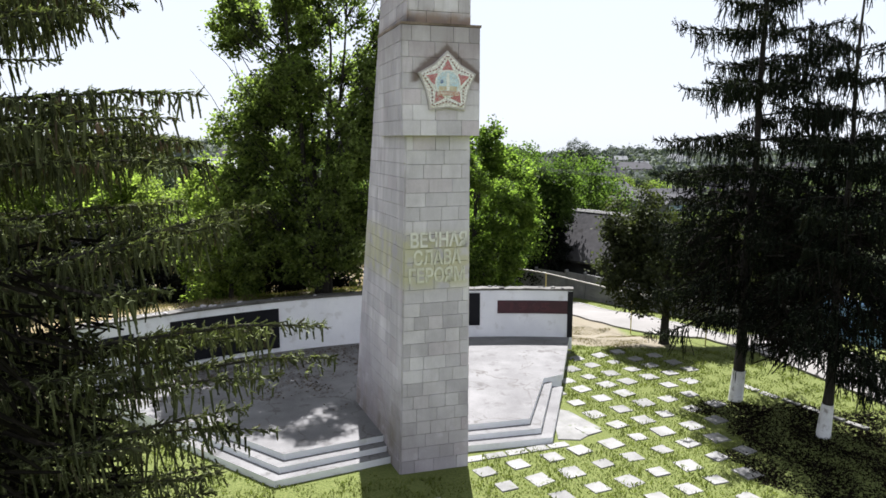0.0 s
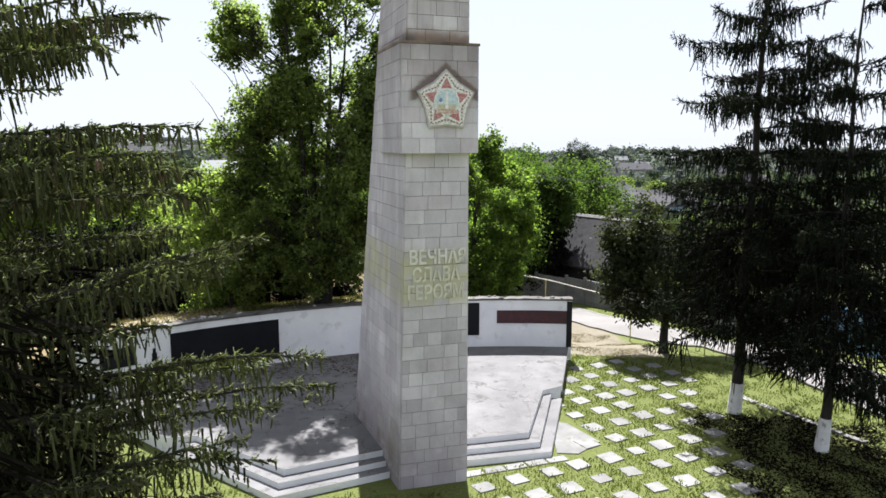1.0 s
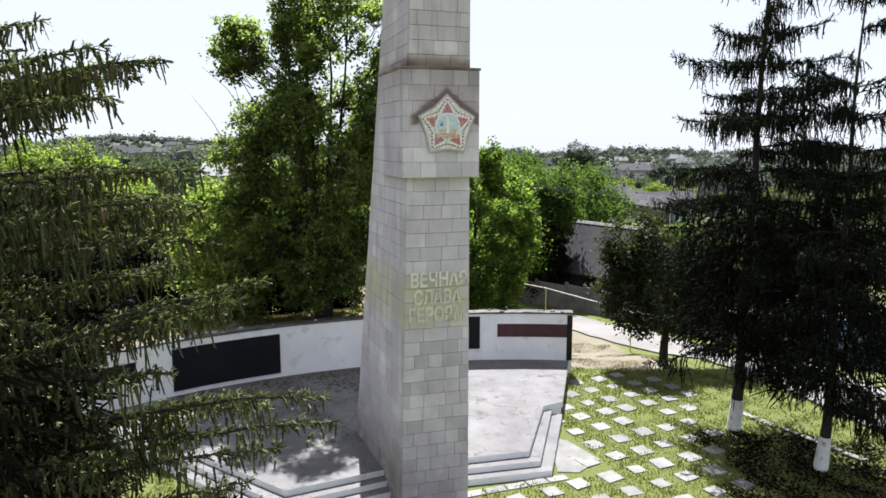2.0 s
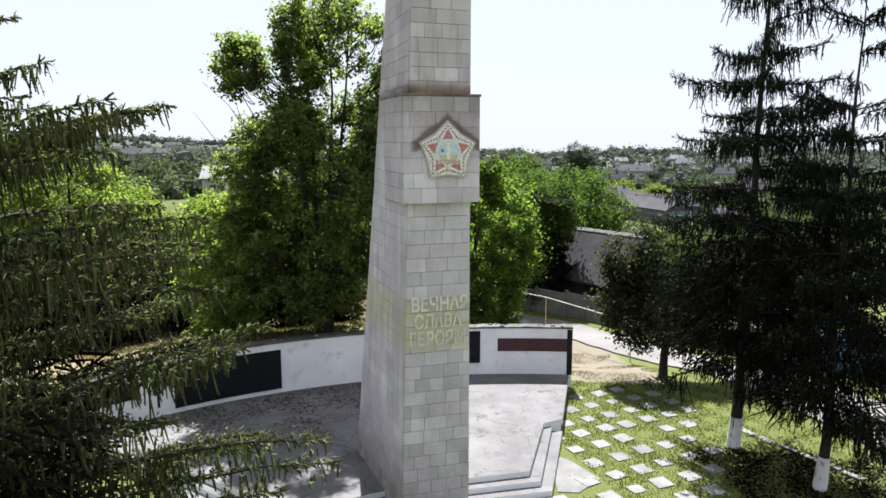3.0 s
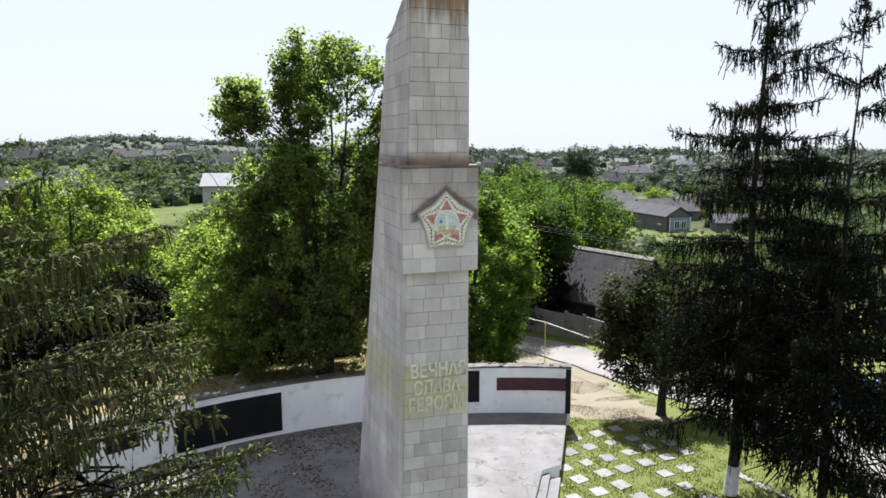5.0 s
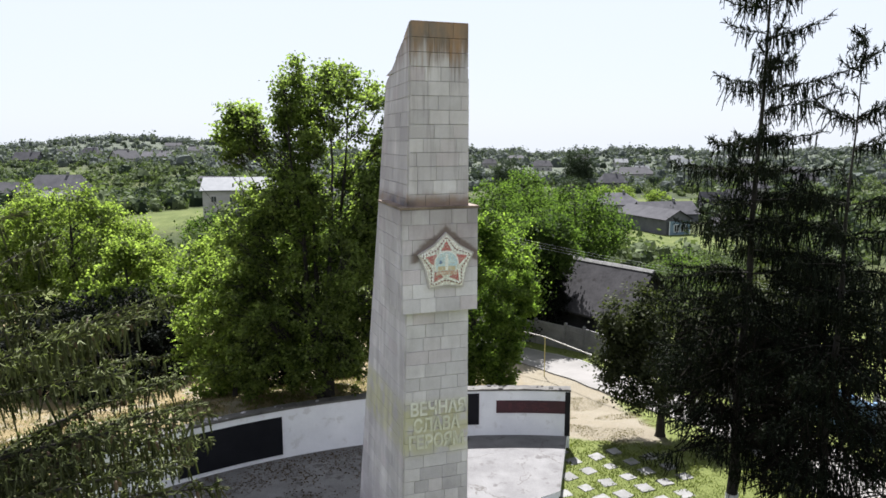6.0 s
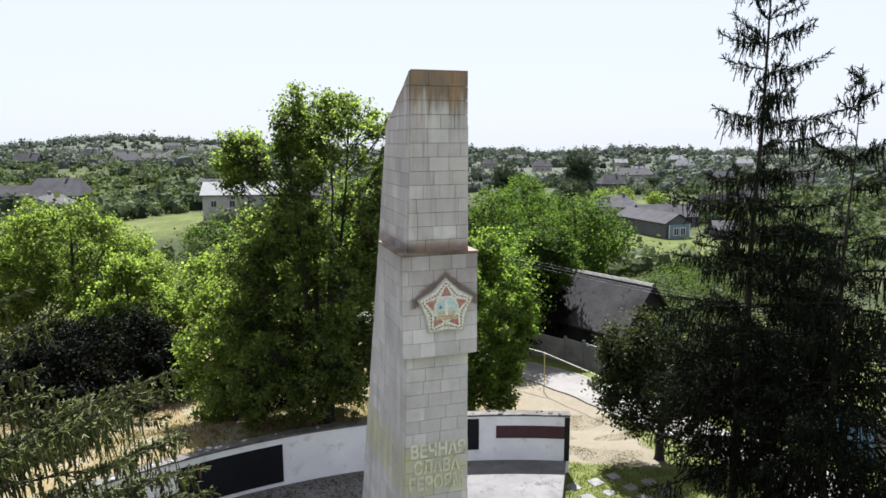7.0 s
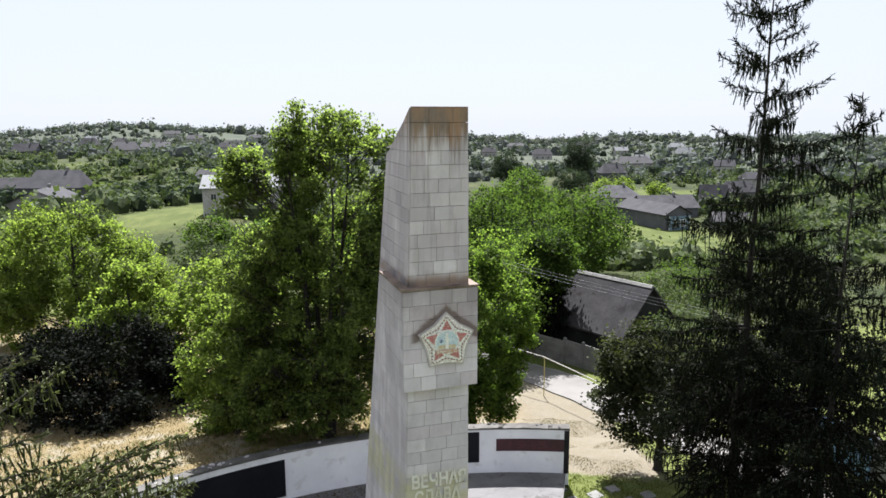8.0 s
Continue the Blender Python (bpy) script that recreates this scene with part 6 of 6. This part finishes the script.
def open_hill(x, y):
    """False just before the hillside houses, so that their fronts stay in view."""
    ok = np.sin(x * 0.013 + 0.7) * np.sin(y * 0.011) > -0.8
    for hx, hy, w, *_ in VILLAGE:
        ok &= ~((np.abs(x - hx * (1 - (hy - y) / hy)) < w * 0.4) & (y > hy - 16) & (y < hy + 6))
    return ok


# haze of the far hillside and ridge is put into this leaf colour
HAZE_LEAF = leaf("far_hazed_leaf", (0.055, 0.066, 0.062), (0.13, 0.145, 0.13), 0.2, 0.05, upper=0.9, clump=0.05)
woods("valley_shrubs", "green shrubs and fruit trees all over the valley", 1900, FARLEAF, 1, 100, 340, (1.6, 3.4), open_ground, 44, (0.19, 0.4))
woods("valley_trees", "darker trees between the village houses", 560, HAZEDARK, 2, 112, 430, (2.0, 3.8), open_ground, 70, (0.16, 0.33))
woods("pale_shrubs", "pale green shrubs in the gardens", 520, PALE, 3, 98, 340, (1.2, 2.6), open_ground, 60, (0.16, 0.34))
woods("hill_woods", "hazed grey-green woods on the far hillside", 1900, HAZE_LEAF, 4, 290, 1000, (2.5, 5.5), open_hill, 24, (0.24, 0.46))
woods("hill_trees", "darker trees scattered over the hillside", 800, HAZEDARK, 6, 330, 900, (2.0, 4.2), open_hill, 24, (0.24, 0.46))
woods("ridge_woods", "line of trees along the far ridge", 750, HAZE_LEAF, 5, 800, 1050, (4.0, 7.0), lambda x, y: np.ones(len(x), bool), 22, (0.25, 0.5))


# ---- grass ----
def turf(name, label, n, mat, seed, inside, length, x0, x1, y0, y1, upright=0.9):
    rng = np.random.default_rng(seed)
    x, y = rng.uniform(x0, x1, n), rng.uniform(y0, y1, n)
    ok = inside(x, y)
    x, y = x[ok], y[ok]
    at = np.stack([x, y, ground_z(x, y) - 0.01], -1)
    way = np.stack([rng.normal(size=len(x)) * 0.5, rng.normal(size=len(x)) * 0.5, np.full(len(x), upright)], -1)
    s = length * rng.uniform(0.5, 1.4, len(x)) * (0.7 + 0.6 * np.sin(x * 1.9 + np.sin(y * 1.4)) ** 2)
    return tagged(quads(name, blades(at, way, s, 0.022 + 0.1 * s, rng), mat), label, "grass", kind="stuff")


def axis_of(x, y):
    return (x - CX) * A[0] + (y - CY) * A[1], (x - CX) * B[0] + (y - CY) * B[1]


def clear_of_platform(x, y):
    a, b = axis_of(x, y)
    r = np.hypot(x - CX, y - CY)
    on = (a > 9.6) & (np.abs(b) < 3.4 + np.clip(a - 9.6, 0, 4) * 0.72) & (r < RING + 0.5)
    on |= (a > 13.4) & (np.abs(b) < 6.3 + (a - 13.5) * 0.62) & (r < RING + 0.5)
    on |= (a > 9.3) & (a < 12.3) & (b > 3.8) & (b < 5.6)
    stele_foot = (np.abs(x + 0.9 + 0.3 * (y - 18.5)) < 1.25) & (y > 16.6) & (y < 21)
    return ~on & ~stele_foot


def clear_of_slabs(x, y):
    """Grass stands in the gaps between the slabs, and creeps a little over their edges."""
    dx, dy = x - 5.93, y - 22.55
    det = 0.42 * 0.42 + 0.87 * 0.87
    i, j = (dx * 0.42 - dy * 0.87) / det, (dx * 0.87 + dy * 0.42) / det
    return ~((np.abs(i - np.round(i)) < 0.235) & (np.abs(j - np.round(j)) < 0.235))


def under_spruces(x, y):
    """The bare ground under the two spruces, strewn with dark needles that deepen its shade."""
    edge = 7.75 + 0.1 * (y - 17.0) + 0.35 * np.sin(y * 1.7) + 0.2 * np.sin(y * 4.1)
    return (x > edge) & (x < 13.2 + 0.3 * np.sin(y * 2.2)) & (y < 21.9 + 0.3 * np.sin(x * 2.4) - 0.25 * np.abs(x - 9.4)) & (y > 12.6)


turf("lawn_grass", "short green grass between the paving slabs", 115000, GRASS, 7, lambda x, y: clear_of_platform(x, y) & clear_of_slabs(x, y) & ~under_spruces(x, y) & (y + 0.25 * (x - 6) < 29.0), 0.085, -8, 14.5, 9.5, 30.0)


def on_meadow(x, y):
    b = axis_of(x, y)[1]
    behind = (np.hypot(x - CX, y - CY) > RING + 0.5) | (b > 9.0)
    return behind & (y > 24.6) & (beyond_lane(x, y) < -1.85) & (x < 3.5)


turf("dry_grass", "long dry straw-coloured grass behind the wall", 62000, STRAW, 8, on_meadow, 0.14, -26, 12, 20, 46)
turf("meadow_green", "green tufts in the dry meadow", 26000, GRASS, 11, lambda x, y: on_meadow(x, y) & (np.sin(x * 0.9 + 1.2 * np.sin(y * 0.6)) * np.sin(y * 0.8 + 2) > 0.25), 0.12, -26, 12, 20, 46)
turf("verge_grass", "green verge between the lane and the fence", 16000, GRASS, 9, lambda x, y: np.abs(beyond_lane(x, y) - 2.9) < 0.95, 0.1, 3, 18, 30, 54)

LITTER = leaf("dead_leaf", (0.05, 0.035, 0.022), (0.14, 0.1, 0.06), 0.1)
# dark litter band that also stands for the shadow behind the coping
turf("leaf_litter", "dead leaves and twigs that also darken the shadow line behind the wall", 26000, LITTER, 10, lambda x, y: (np.abs(np.hypot(x - CX, y - CY) - RING - 0.75 - 0.2 * np.sin(x * 2.3)) < 0.4) & (x < 2.5), 0.11, -12, 6, 20, 30, 0.25)

# near-black needles: litter that also carries the spruces' shade on the ground
SHADE_NEEDLES = leaf("shade_needles", (0.007, 0.006, 0.004), (0.026, 0.02, 0.014), 0.05, 0.05)
turf("needle_litter", "dark fallen needles that deepen the shade under the two spruces", 34000, SHADE_NEEDLES, 12, under_spruces, 0.12, 7.0, 13.8, 12.6, 22.4, 0.2)
turf("sand_tufts", "sparse dry tufts on the sandy ground by the lane", 20000, STRAW, 13, lambda x, y: (np.sin(x * 1.3 + 2 * np.sin(y * 0.8)) + np.sin(y * 1.7 + 1.5 * np.sin(x * 1.1)) > 0.1) & (beyond_lane(x, y) < -1.9) & (y + 0.25 * (x - 6) > 28.4) & (np.hypot(x - CX, y - CY) > RING + 0.6), 0.06, 3.5, 10, 27, 39, 0.5)


def fallen_leaves():
    """Dead leaves and dirt blown against the wall, also laid to deepen the platform's shade."""
    rng = np.random.default_rng(15)
    n = 10000
    a, b = rng.uniform(12.5, 19.4, n), rng.uniform(-7.5, 1.2, n)
    x, y = CX + a * A[0] + b * B[0], CY + a * A[1] + b * B[1]
    drift = np.sin(x * 1.9 + np.sin(y * 2.3)) * np.sin(y * 1.6 + 1.2 * np.sin(x * 1.3)) + 0.32 * (a - 16.0)
    ok = (np.hypot(x - CX, y - CY) < RING - 0.08) & (np.abs(b) < 6.3 + (a - 13.5) * 0.6) & (drift + rng.normal(size=n) * 0.5 > 0.35) & ~((np.abs(x + 0.9 + 0.3 * (y - 18.5)) < 1.3) & (y < 21.2))
    x, y = x[ok], y[ok]
    at = np.stack([x, y, np.full(len(x), 0.508)], -1)
    way = np.stack([rng.normal(size=len(x)), rng.normal(size=len(x)), rng.uniform(0.0, 0.12, len(x))], -1)
    s = rng.uniform(0.04, 0.1, len(x))
    face = rng.normal(size=(len(x), 3)) * 0.25 + np.array([0, 0, 1.0])
    tagged(quads("fallen_leaves", blades(at, way, s, s * 0.75, rng, face), LITTER), "dark dead leaves that also deepen the shade on the platform", "leaves", kind="stuff")


fallen_leaves()
